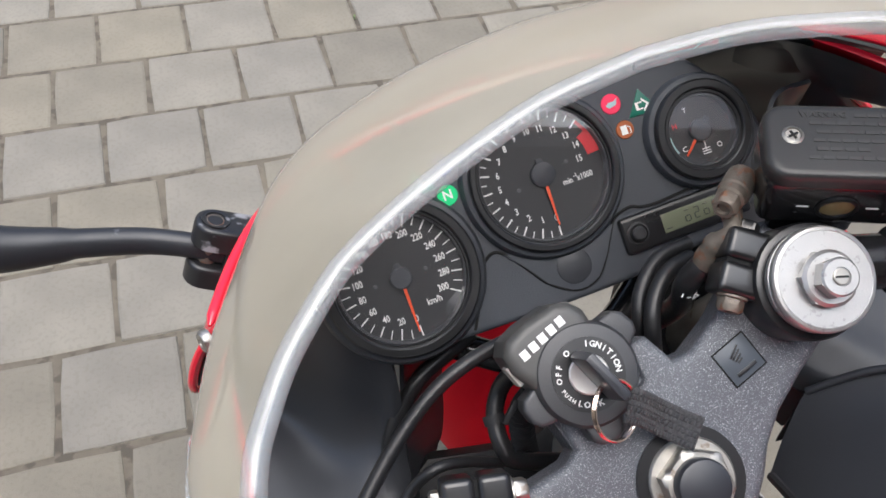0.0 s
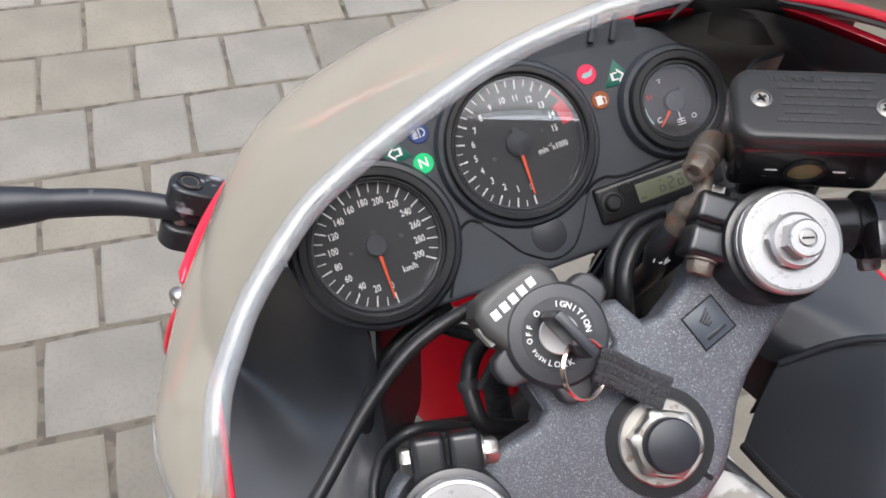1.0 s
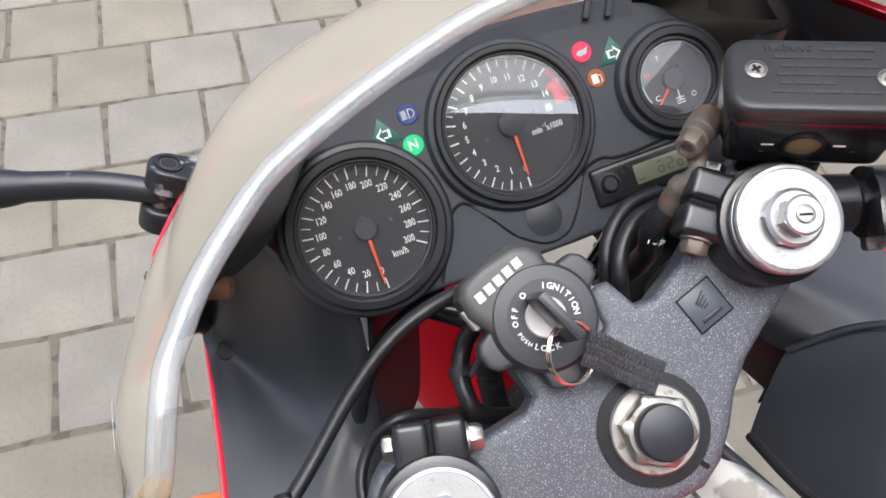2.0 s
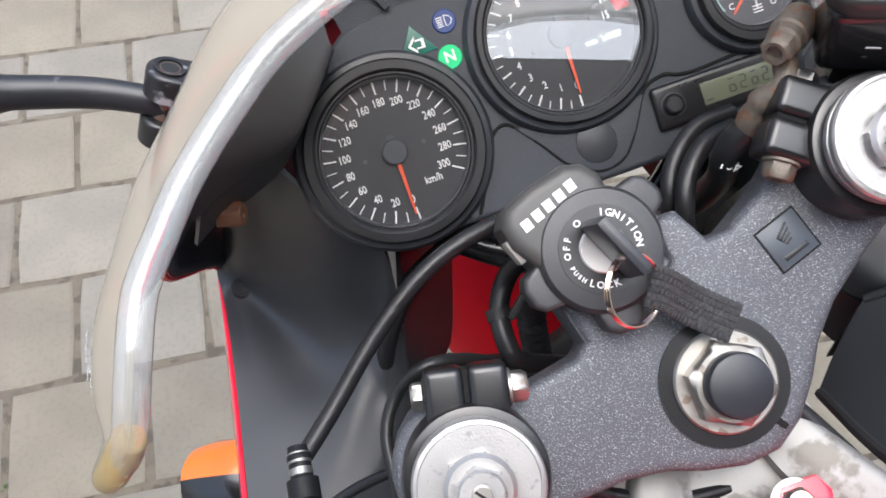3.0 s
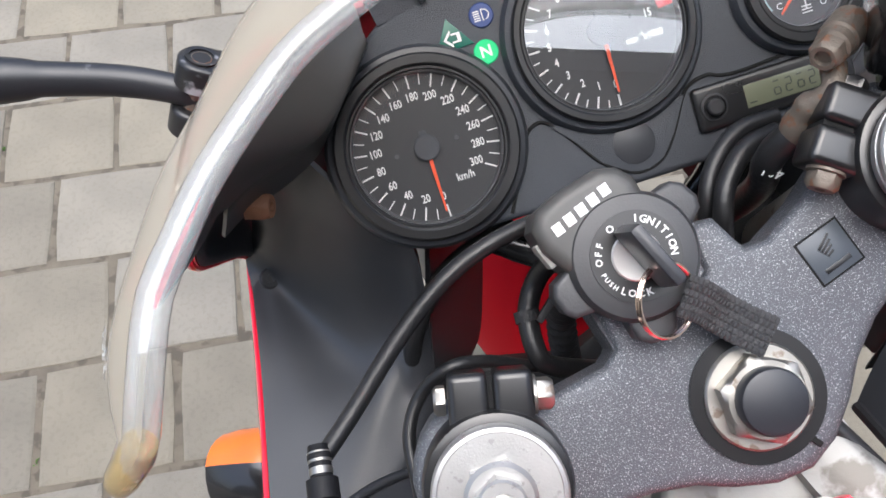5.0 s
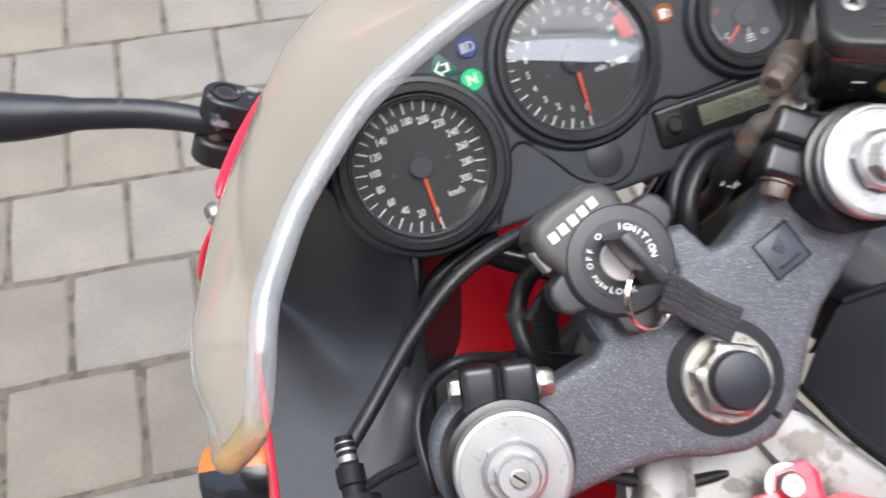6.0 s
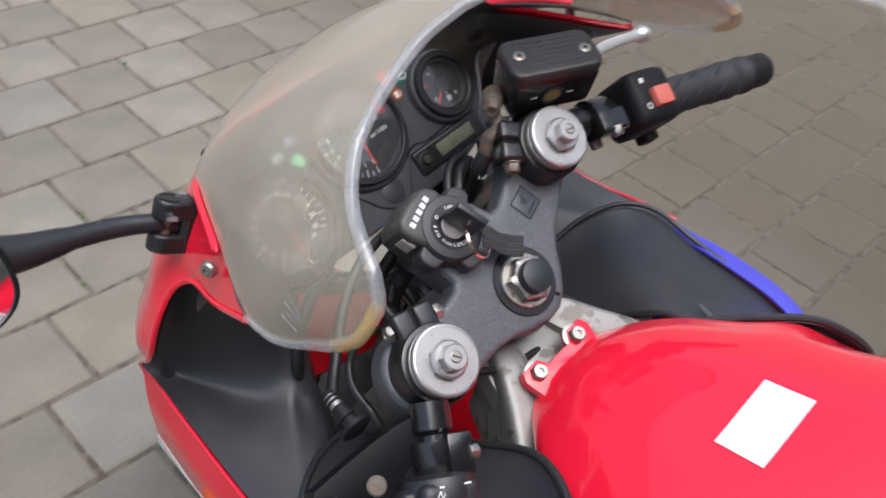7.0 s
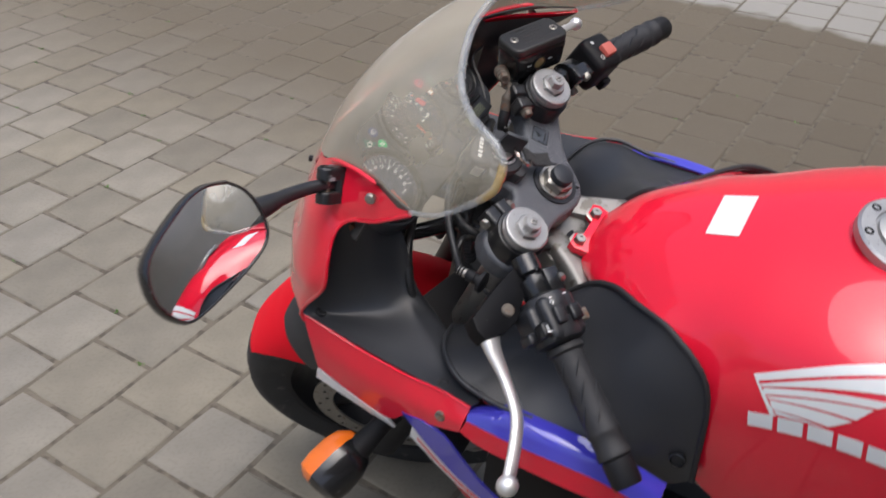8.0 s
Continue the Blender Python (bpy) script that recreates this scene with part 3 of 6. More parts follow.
def side_fairing(flip):
    red_top = [(-0.2365, 0.232, 0.767), (-0.2455, 0.146, 0.764), (-0.2515, 0.09, 0.768), (-0.2545, 0.06, 0.772), (-0.2585, 0.02, 0.782), (-0.264, -0.020, 0.786)]
    red_mid = [(-0.249, 0.215, 0.735), (-0.259, 0.146, 0.730), (-0.265, 0.09, 0.731), (-0.268, 0.06, 0.745), (-0.273, 0.02, 0.757), (-0.277, -0.018, 0.770)]
    red_low = [(-0.255, 0.202, 0.693), (-0.261, 0.146, 0.681), (-0.266, 0.09, 0.677), (-0.271, 0.06, 0.713), (-0.276, 0.02, 0.731), (-0.280, -0.016, 0.752)]
    bm = bmesh.new()
    sheet(bm, smooth_rows([red_top, red_mid, red_low], 36, 9), 0.003)
    tube(bm, even(red_top, 30), 0.0020, 8)
    panel = part("side_panel", flip(bm), RED, bike, "glossy red side fairing panel")
    bm = bmesh.new()
    lathe(bm, [(0.007, -0.001), (0.007, 0.001), (0.005, 0.0022), (0.002, 0.001)], axis_to((-0.2745, 0.012, 0.757), (-0.32, 0.012, 0.775)), 20)
    part("panel_screw", flip(bm), RUSTY, panel)
    # red strip that runs on under the blue
    bm = bmesh.new()
    sheet(bm, smooth_rows([[(-0.274, -0.021, 0.772), (-0.276, -0.07, 0.775), (-0.274, -0.14, 0.780), (-0.268, -0.19, 0.772), (-0.258, -0.25, 0.745)], [(-0.279, -0.016, 0.752), (-0.281, -0.05, 0.744), (-0.281, -0.14, 0.747), (-0.275, -0.19, 0.742), (-0.262, -0.25, 0.72)]], 24, 5), 0.003)
    part("lower_strip", flip(bm), RED, bike, "red lower fairing strip")
    # blue shoulder, stepped up behind the red panel
    bm = bmesh.new()
    sheet(bm, smooth_rows([[(-0.2535, -0.014, 0.771), (-0.246, -0.040, 0.782), (-0.243, -0.060, 0.795), (-0.243, -0.10, 0.799), (-0.242, -0.15, 0.800), (-0.236, -0.19, 0.790), (-0.222, -0.25, 0.755)],
                           [(-0.266, -0.018, 0.778), (-0.263, -0.045, 0.786), (-0.262, -0.065, 0.793), (-0.263, -0.105, 0.797), (-0.261, -0.15, 0.798), (-0.255, -0.19, 0.790), (-0.242, -0.25, 0.757)],
                           [(-0.274, -0.021, 0.7725), (-0.275, -0.05, 0.7745), (-0.276, -0.07, 0.7755), (-0.276, -0.11, 0.779), (-0.274, -0.15, 0.7805), (-0.268, -0.19, 0.7725), (-0.258, -0.25, 0.7455)]], 34, 12), 0.003)
    part("blue_panel", flip(bm), BLUE, bike, "glossy blue fairing shoulder")
    # white pin stripe and the lower cowl with its blue flash
    bm = bmesh.new()
    sheet(bm, smooth_rows([[(-0.2555, 0.203, 0.690), (-0.2615, 0.146, 0.678), (-0.2665, 0.089, 0.673)], [(-0.257, 0.205, 0.670), (-0.260, 0.144, 0.660), (-0.263, 0.081, 0.654)]], 20, 3), 0.003)
    part("white_stripe", flip(bm), WHITE, bike, "thin white stripe")
    bm = bmesh.new()
    sheet(bm, smooth_rows([[(-0.270, 0.068, 0.714), (-0.275, 0.027, 0.677), (-0.275, -0.006, 0.644), (-0.274, -0.047, 0.612), (-0.26, -0.14, 0.53)], [(-0.276, 0.034, 0.728), (-0.279, 0.002, 0.722), (-0.279, -0.028, 0.685), (-0.277, -0.069, 0.640), (-0.262, -0.16, 0.56)]], 24, 5), 0.003)
    part("blue_flash", flip(bm), BLUE, bike, "blue slanted fairing flash")
    bm = bmesh.new()
    sheet(bm, smooth_rows([[(-0.270, 0.052, 0.692), (-0.272, 0.0271, 0.668), (-0.272, -0.007, 0.638), (-0.271, -0.054, 0.606), (-0.256, -0.15, 0.525)], [(-0.268, 0.056, 0.664), (-0.268, 0.030, 0.640), (-0.268, 0.0003, 0.614), (-0.267, -0.0388, 0.587), (-0.25, -0.15, 0.497)]], 20, 5), 0.003)
    band = part("white_panel", flip(bm), WHITE, bike, "white lower fairing band")
    bm = bmesh.new()
    line = even([(-0.2705, 0.044, 0.671), (-0.2712, 0.026, 0.653), (-0.2712, -0.004, 0.626), (-0.2700, -0.047, 0.596), (-0.255, -0.15, 0.511)], 24)
    sheet(bm, [[p + V((0, 0, 0.002)) for p in line], [p + V((0, 0, -0.002)) for p in line]], 0.001)
    part("red_line", flip(bm), RED, band, "thin red line")
    bm = bmesh.new()
    sheet(bm, smooth_rows([[(-0.262, 0.048, 0.672), (-0.266, 0.008, 0.638), (-0.266, -0.025, 0.606), (-0.262, -0.068, 0.574), (-0.248, -0.16, 0.485)], [(-0.25, 0.03, 0.61), (-0.255, -0.02, 0.56), (-0.25, -0.06, 0.52), (-0.24, -0.11, 0.46), (-0.20, -0.22, 0.26)]], 20, 6), 0.003)
    part("lower_cowl", flip(bm), RED, bike, "red lower fairing cowl")


both(side_fairing)


def knee_cover(flip, drop=0.0):
    """Black domed cover between the tank's front and the side fairing."""
    outer = [(-0.150, 0.062, 0.760), (-0.190, 0.053, 0.784), (-0.225, 0.032, 0.800), (-0.246, 0.0, 0.802), (-0.249, -0.045, 0.796), (-0.247, -0.09, 0.798), (-0.246, -0.14, 0.799), (-0.238, -0.19, 0.785), (-0.207, -0.238, 0.715)]
    seam = [(-0.100, 0.02, 0.750), (-0.095, -0.02, 0.790), (-0.093, -0.05, 0.826), (-0.0935, -0.084, 0.872), (-0.104, -0.113, 0.895), (-0.131, -0.149, 0.913), (-0.161, -0.196, 0.927), (-0.185, -0.249, 0.890), (-0.196, -0.274, 0.742)]
    seam = [V(p) - V((0, 0, drop if 3 < i < 8 else drop * 0.4)) for i, p in enumerate(seam)]
    rows = []
    for u, lift in ((0.0, -0.007), (0.06, -0.010), (0.25, -0.017), (0.5, -0.019), (0.75, -0.012), (0.94, -0.004), (1.0, 0.0)):
        rows.append([V(a).lerp(V(b), u) + V((-0.45, 0.1, 0.85)) * lift * (1.0 if 0 < i < 8 else 0.4) for i, (a, b) in enumerate(zip(outer, seam))])
    fine = smooth_rows(rows, 44, 28)
    bm = bmesh.new()
    sheet(bm, fine, 0.003)
    cover = part("knee_cover", flip(bm), LINER, bike, "matt black domed cover beside the tank", sharp=60)
    bm = bmesh.new()
    tube(bm, even([V(p) + V((0, 0, -0.002)) for p in outer[:6]], 50), 0.0030, 10)
    part("cover_rim", flip(bm), LINER, cover)
    # skirt that closes the dome down to the tray
    bm = bmesh.new()
    sheet(bm, [[V(p) + V((0.004, -0.003, -0.004)) for p in fine[0]], [V(p) + V((0.020, -0.016, -0.045)) for p in fine[0]]], 0.002)
    part("cover_skirt", flip(bm), LINER, cover)
    bm = bmesh.new()
    tube(bm, [p + V((-0.001, 0, 0.001)) for p in fine[-1]], 0.0035, 8)
    part("edge_welt", flip(bm), RUBBER, cover)
    bm = bmesh.new()
    lathe(bm, [(0.010, -0.002), (0.010, 0.001), (0.008, 0.002), (0.007, -0.004)], axis_to((-0.2035, -0.250, 0.778), (-0.26, -0.25, 0.80)), 20)
    part("cover_clip", flip(bm), BEZEL, cover)


knee_cover(lambda b: b)
knee_cover(mirror_x, 0.020)
bm = bmesh.new()
rbox(bm, (0.010, 0.024, 0.003), pose(0.128, -0.115, 0.862, 0, 38, -12), 0.001)
part("cover_tag", bm, LABEL_GREY, bike, "small grey clip on the cover")


# tank
def tank():
    # length, half width, top, bottom, and how full the shoulders are: sloped in front, broad round the filler
    secs = [(-0.056, 0.050, 0.872, 0.838, 0.0), (-0.075, 0.074, 0.894, 0.848, 0.0), (-0.10, 0.098, 0.915, 0.852, 0.0), (-0.14, 0.123, 0.938, 0.862, 0.0), (-0.18, 0.153, 0.955, 0.868, 0.0), (-0.23, 0.178, 0.978, 0.80, 0.35), (-0.28, 0.191, 0.997, 0.722, 0.75), (-0.36, 0.200, 1.018, 0.700, 1.0), (-0.46, 0.200, 1.022, 0.70, 1.0), (-0.56, 0.18, 0.998, 0.70, 0.9), (-0.66, 0.13, 0.93, 0.72, 0.6), (-0.70, 0.10, 0.88, 0.74, 0.6)]
    sloped = ((0.95, 0.0), (1.0, 0.22), (0.95, 0.42), (0.80, 0.60), (0.60, 0.80), (0.34, 0.955))
    broad = ((0.95, 0.0), (1.0, 0.30), (0.985, 0.60), (0.93, 0.77), (0.79, 0.905), (0.42, 0.985))
    rows = []
    for y, w, zt, zb, full in secs:
        half = [(-w * (a[0] + (b[0] - a[0]) * full), zb + (zt - zb) * (a[1] + (b[1] - a[1]) * full)) for a, b in zip(sloped, broad)] + [(0, zt)]
        rows.append([(x, y, z) for x, z in half] + [(-x, y, z) for x, z in half[-2::-1]])
    fine = smooth_rows(rows, 61, 70)
    bm = bmesh.new()
    sheet(bm, fine)
    rim = [e for e in bm.edges if e.is_boundary]
    bmesh.ops.holes_fill(bm, edges=rim, sides=0)
    body = part("fuel_tank", bm, RED, bike, "glossy red fuel tank with sky reflections", sharp=60)
    # front tab with two bolts
    bm = bmesh.new()
    prism(bm, [(-0.036, -0.016), (0.036, -0.016), (0.042, 0.012), (0.038, 0.020), (0.020, 0.020), (0.014, 0.011), (-0.014, 0.011), (-0.020, 0.020), (-0.038, 0.020), (-0.042, 0.012)], -0.006, 0.004, pose(-0.006, -0.055, 0.862, 12), 0.0015)
    part("mounting_tab", bm, RED, body)
    for x in (-0.034, 0.018):
        bm = bmesh.new()
        hex_bolt(bm, 0.0066, 0.009, pose(x, -0.0445, 0.866, 12), 0.0118)
        part("tank_bolt", bm, STEEL, body, "flanged steel bolt with ring")
    # white square sticker, laid on the skin
    def on_top(x, y, lift):
        best = min((p for r in fine for p in r), key=lambda p: (p.x - x) ** 2 + (p.y - y) ** 2 if p.z > 0.88 else 9)
        row = min(fine, key=lambda r: abs(r[30].y - y))
        for a, b in zip(row, row[1:]):
            if a.x <= x <= b.x:
                k = (x - a.x) / (b.x - a.x)
                z0 = a.lerp(b, k).z
                nxt = fine[min(len(fine) - 1, fine.index(row) + 1)]
                for c, d in zip(nxt, nxt[1:]):
                    if c.x <= x <= d.x:
                        q = c.lerp(d, (x - c.x) / (d.x - c.x))
                        p = a.lerp(b, k)
                        f = (y - p.y) / (q.y - p.y) if abs(q.y - p.y) > 1e-6 else 0
                        return V((x, y, p.z + (q.z - p.z) * f + lift))
                return V((x, y, z0 + lift))
        return best + V((0, 0, lift))
    corner = [(-0.032, -0.181), (0.038, -0.182), (0.038, -0.217), (-0.034, -0.215)]
    rows = []
    for i in range(6):
        u = i / 5
        a = V((*corner[0], 0)).lerp(V((*corner[3], 0)), u)
        b = V((*corner[1], 0)).lerp(V((*corner[2], 0)), u)
        rows.append([on_top(a.lerp(b, j / 8).x, a.lerp(b, j / 8).y, 0.0012) for j in range(9)])
    bm = bmesh.new()
    sheet(bm, rows, 0.0006)
    part("paper_sticker", bm, WHITE, body, "blank white square sticker")
    # filler cap
    bm = bmesh.new()
    cap_at = pose(0, -0.368, 1.0190, 4)
    lathe(bm, [(0.054, -0.006), (0.054, 0.004), (0.051, 0.0065), (0.037, 0.0065), (0.036, 0.004)], cap_at, 48)
    cap = part("filler_ring", bm, SILVER, body, "silver filler cap ring")
    bm = bmesh.new()
    lathe(bm, [(0.034, 0.003), (0.034, 0.009), (0.031, 0.0105), (0.012, 0.0105)], cap_at, 40)
    part("filler_lid", bm, SILVER, cap)
    for k in range(7):
        bm = bmesh.new()
        a = math.radians(64 + 360 / 7 * k)
        lathe(bm, [(0.005, 0.0035), (0.005, 0.0072), (0.003, 0.0075), (0.0028, 0.005)], cap_at @ pose(0.0445 * math.cos(a), 0.0445 * math.sin(a), 0), 14)
        part("cap_bolt", bm, CAST_BLACK, cap)
    # winged emblem as plain white blades that meet at the root, and bars where the maker's name stands
    def skin(y, girth, out=0.0014):
        """The point of the tank's left side at that length, girth metres down from the crest along the skin."""
        k = next(i for i, r in enumerate(fine) if r[30].y <= y)
        ends = []
        for row in (fine[k - 1], fine[k]):
            left = girth
            for a, b in zip(row[30::-1], row[29::-1]):
                step = (b - a).length
                if left <= step:
                    break
                left -= step
            away = V((b.z - a.z, 0.0, a.x - b.x)).normalized()
            ends.append(a.lerp(b, left / step) + away * out)
        u = (fine[k - 1][30].y - y) / (fine[k - 1][30].y - fine[k][30].y)
        return ends[0].lerp(ends[1], u)
    def patch(root, tip, n=9):
        """A strip between two ends, each given as its upper and its lower corner (length, girth)."""
        rows = []
        for i in range(n):
            u = i / (n - 1)
            top = (root[0] + (tip[0] - root[0]) * u, root[1] + (tip[1] - root[1]) * u)
            low = (root[2] + (tip[2] - root[2]) * u, root[3] + (tip[3] - root[3]) * u)
            rows.append([skin(top[0] + (low[0] - top[0]) * k / 3, top[1] + (low[1] - top[1]) * k / 3) for k in range(4)])
        return rows
    def emblem(flip):
        blades = (((-0.281, 0.1915, -0.287, 0.1985), (-0.455, 0.124, -0.452, 0.139)), ((-0.290, 0.2015, -0.293, 0.2040), (-0.430, 0.1500, -0.424, 0.1720)),
                  ((-0.2945, 0.2055, -0.2975, 0.2125), (-0.402, 0.1850, -0.390, 0.1955)), ((-0.2985, 0.2145, -0.3035, 0.2165), (-0.388, 0.1980, -0.379, 0.2145)), ((-0.3045, 0.2180, -0.3100, 0.2280), (-0.377, 0.2175, -0.361, 0.2320)),
                  ((-0.3120, 0.2290, -0.3160, 0.2340), (-0.345, 0.2330, -0.360, 0.2350)), ((-0.281, 0.1915, -0.2875, 0.1985), (-0.311, 0.2360, -0.316, 0.2360)))
        for root, tip in blades:
            bm = bmesh.new()
            sheet(bm, patch(root, tip), 0.0004)
            part("emblem_blade", flip(bm), WHITE, body)
        for k in range(5):
            y, g = -0.2915 - 0.0268 * k, 0.2375 - 0.0004 * k
            bm = bmesh.new()
            sheet(bm, patch((y, g, y - 0.0055, g + 0.0195), (y - 0.0222, g - 0.001, y - 0.0277, g + 0.0185), 4), 0.0004)
            part("lettering_bar", flip(bm), WHITE, body)
    both(emblem)


tank()


# frame and steering head
def chassis():
    bm = bmesh.new()
    lathe(bm, [(0.036, -0.20), (0.036, -0.03), (0.033, -0.026)], YOKE, 36)
    part("steering_head", bm, ALLOY, bike, "raw aluminium steering head")
    def spar(flip):
        rows = []
        for y, x, z, w, h in ((0.0, 0.030, 0.80, 0.03, 0.12), (-0.04, 0.048, 0.80, 0.04, 0.115), (-0.10, 0.085, 0.785, 0.045, 0.11), (-0.2, 0.12, 0.75, 0.045, 0.11), (-0.42, 0.14, 0.66, 0.045, 0.11)):
            rows.append([(-x + w * 0.5, y, z + h * 0.46), (-x, y, z + h * 0.5), (-x - w * 0.45, y, z + h * 0.45), (-x - w * 0.5, y, z), (-x - w * 0.45, y, z - h * 0.45), (-x + w * 0.5, y, z - h * 0.5), (-x + w * 0.52, y, z), (-x + w * 0.5, y, z + h * 0.46)])
        bm = bmesh.new()
        sheet(bm, smooth_rows(rows, 40, 24))
        part("frame_spar", flip(bm), ALLOY, bike, "welded aluminium frame spar")
    both(spar)
    bm = bmesh.new()
    prism(bm, [(-0.075, -0.075), (0.075, -0.075), (0.05, 0.012), (-0.05, 0.012)], -0.02, 0.004, pose(0, 0, 0.846, 10), 0.006)
    part("head_gusset", bm, ALLOY, bike, "cast aluminium gusset behind the steering head")
    bm = bmesh.new()
    rbox(bm, (0.16, 0.34, 0.30), pose(0, -0.25, 0.60), 0.03)
    part("airbox", bm, LINER, bike, "dark airbox and engine mass")
    bm = bmesh.new()
    rbox(bm, (0.30, 0.05, 0.24), pose(0, 0.10, 0.50, -18), 0.01)
    part("radiator", bm, LINER, bike, "dark radiator")
    bm = bmesh.new()
    rbox(bm, (0.30, 0.45, 0.30), pose(0, -0.22, 0.36), 0.05)
    part("engine", bm, CAST_BLACK, bike, "dark engine block inside the fairing")
    # seat and tail behind the tank, seen in the mirror
    bm = bmesh.new()
    rows = [[(-0.06, -0.68, 0.80), (-0.05, -0.68, 0.835), (0, -0.68, 0.84), (0.05, -0.68, 0.835), (0.06, -0.68, 0.80)], [(-0.14, -0.85, 0.78), (-0.12, -0.85, 0.825), (0, -0.85, 0.83), (0.12, -0.85, 0.825), (0.14, -0.85, 0.78)], [(-0.13, -1.02, 0.82), (-0.11, -1.02, 0.86), (0, -1.02, 0.87), (0.11, -1.02, 0.86), (0.13, -1.02, 0.82)], [(-0.09, -1.28, 0.86), (-0.08, -1.28, 0.90), (0, -1.28, 0.91), (0.08, -1.28, 0.90), (0.09, -1.28, 0.86)]]
    sheet(bm, smooth_rows(rows, 21, 24), 0.01)
    part("seat", bm, LINER, bike, "black vinyl seat")
    def tail(flip):
        bm = bmesh.new()
        sheet(bm, smooth_rows([[(-0.13, -0.66, 0.80), (-0.15, -0.85, 0.80), (-0.14, -1.05, 0.83), (-0.07, -1.34, 0.88)], [(-0.17, -0.66, 0.72), (-0.19, -0.85, 0.72), (-0.17, -1.05, 0.76), (-0.08, -1.34, 0.82)]], 20, 6), 0.004)
        part("tail_panel", flip(bm), RED, bike, "red tail panel")
    both(tail)
    # side stand and rear wheel carry the rest
    bm = bmesh.new()
    ring(bm, [(0.20, -0.07), (0.26, -0.085), (0.295, -0.05), (0.305, 0.0), (0.295, 0.05), (0.26, 0.085), (0.20, 0.07)], pose(0, -1.05, 0.486, 0, 90, 0), 56)
    wheel = part("rear_wheel", bm, TYRE, bike, "black rear tyre")
    bm = bmesh.new()
    ring(bm, [(0.19, -0.065), (0.215, -0.065), (0.205, 0.0), (0.215, 0.065), (0.19, 0.065), (0.18, 0.0)], pose(0, -1.05, 0.486, 0, 90, 0), 48)
    lathe(bm, [(0.05, -0.06), (0.05, 0.06)], pose(0, -1.05, 0.486, 0, 90, 0), 24)
    for k in range(3):
        a = k * math.tau / 3
        tube(bm, [(0, -1.05 + 0.04 * math.cos(a), 0.486 + 0.04 * math.sin(a)), (0, -1.05 + 0.195 * math.cos(a), 0.486 + 0.195 * math.sin(a))], 0.02, 10)
    part("rear_rim", bm, ALLOY, wheel)
    bm = bmesh.new()
    tube(bm, [(-0.12, -1.05, 0.486), (-0.12, -0.85, 0.47), (-0.10, -0.55, 0.42)], 0.025, 12)
    tube(bm, [(0, -1.05, 0.486), (-0.14, -1.05, 0.486)], 0.014, 12)
    part("swing_arm", bm, ALLOY, bike)
    bm = bmesh.new()
    tube(bm, [(-0.10, -0.45, 0.36), (-0.20, -0.46, 0.23), (-0.27, -0.47, 0.145)], 0.011, 12)
    rbox(bm, (0.05, 0.04, 0.008), pose(-0.275, -0.47, 0.144, -8, 11, 0), 0.002)
    part("side_stand", bm, CAST_BLACK, bike)


chassis()


# front wheel, fork and fender, in the axes of the turned steering
AXLE = V((0, -0.06, -0.685))


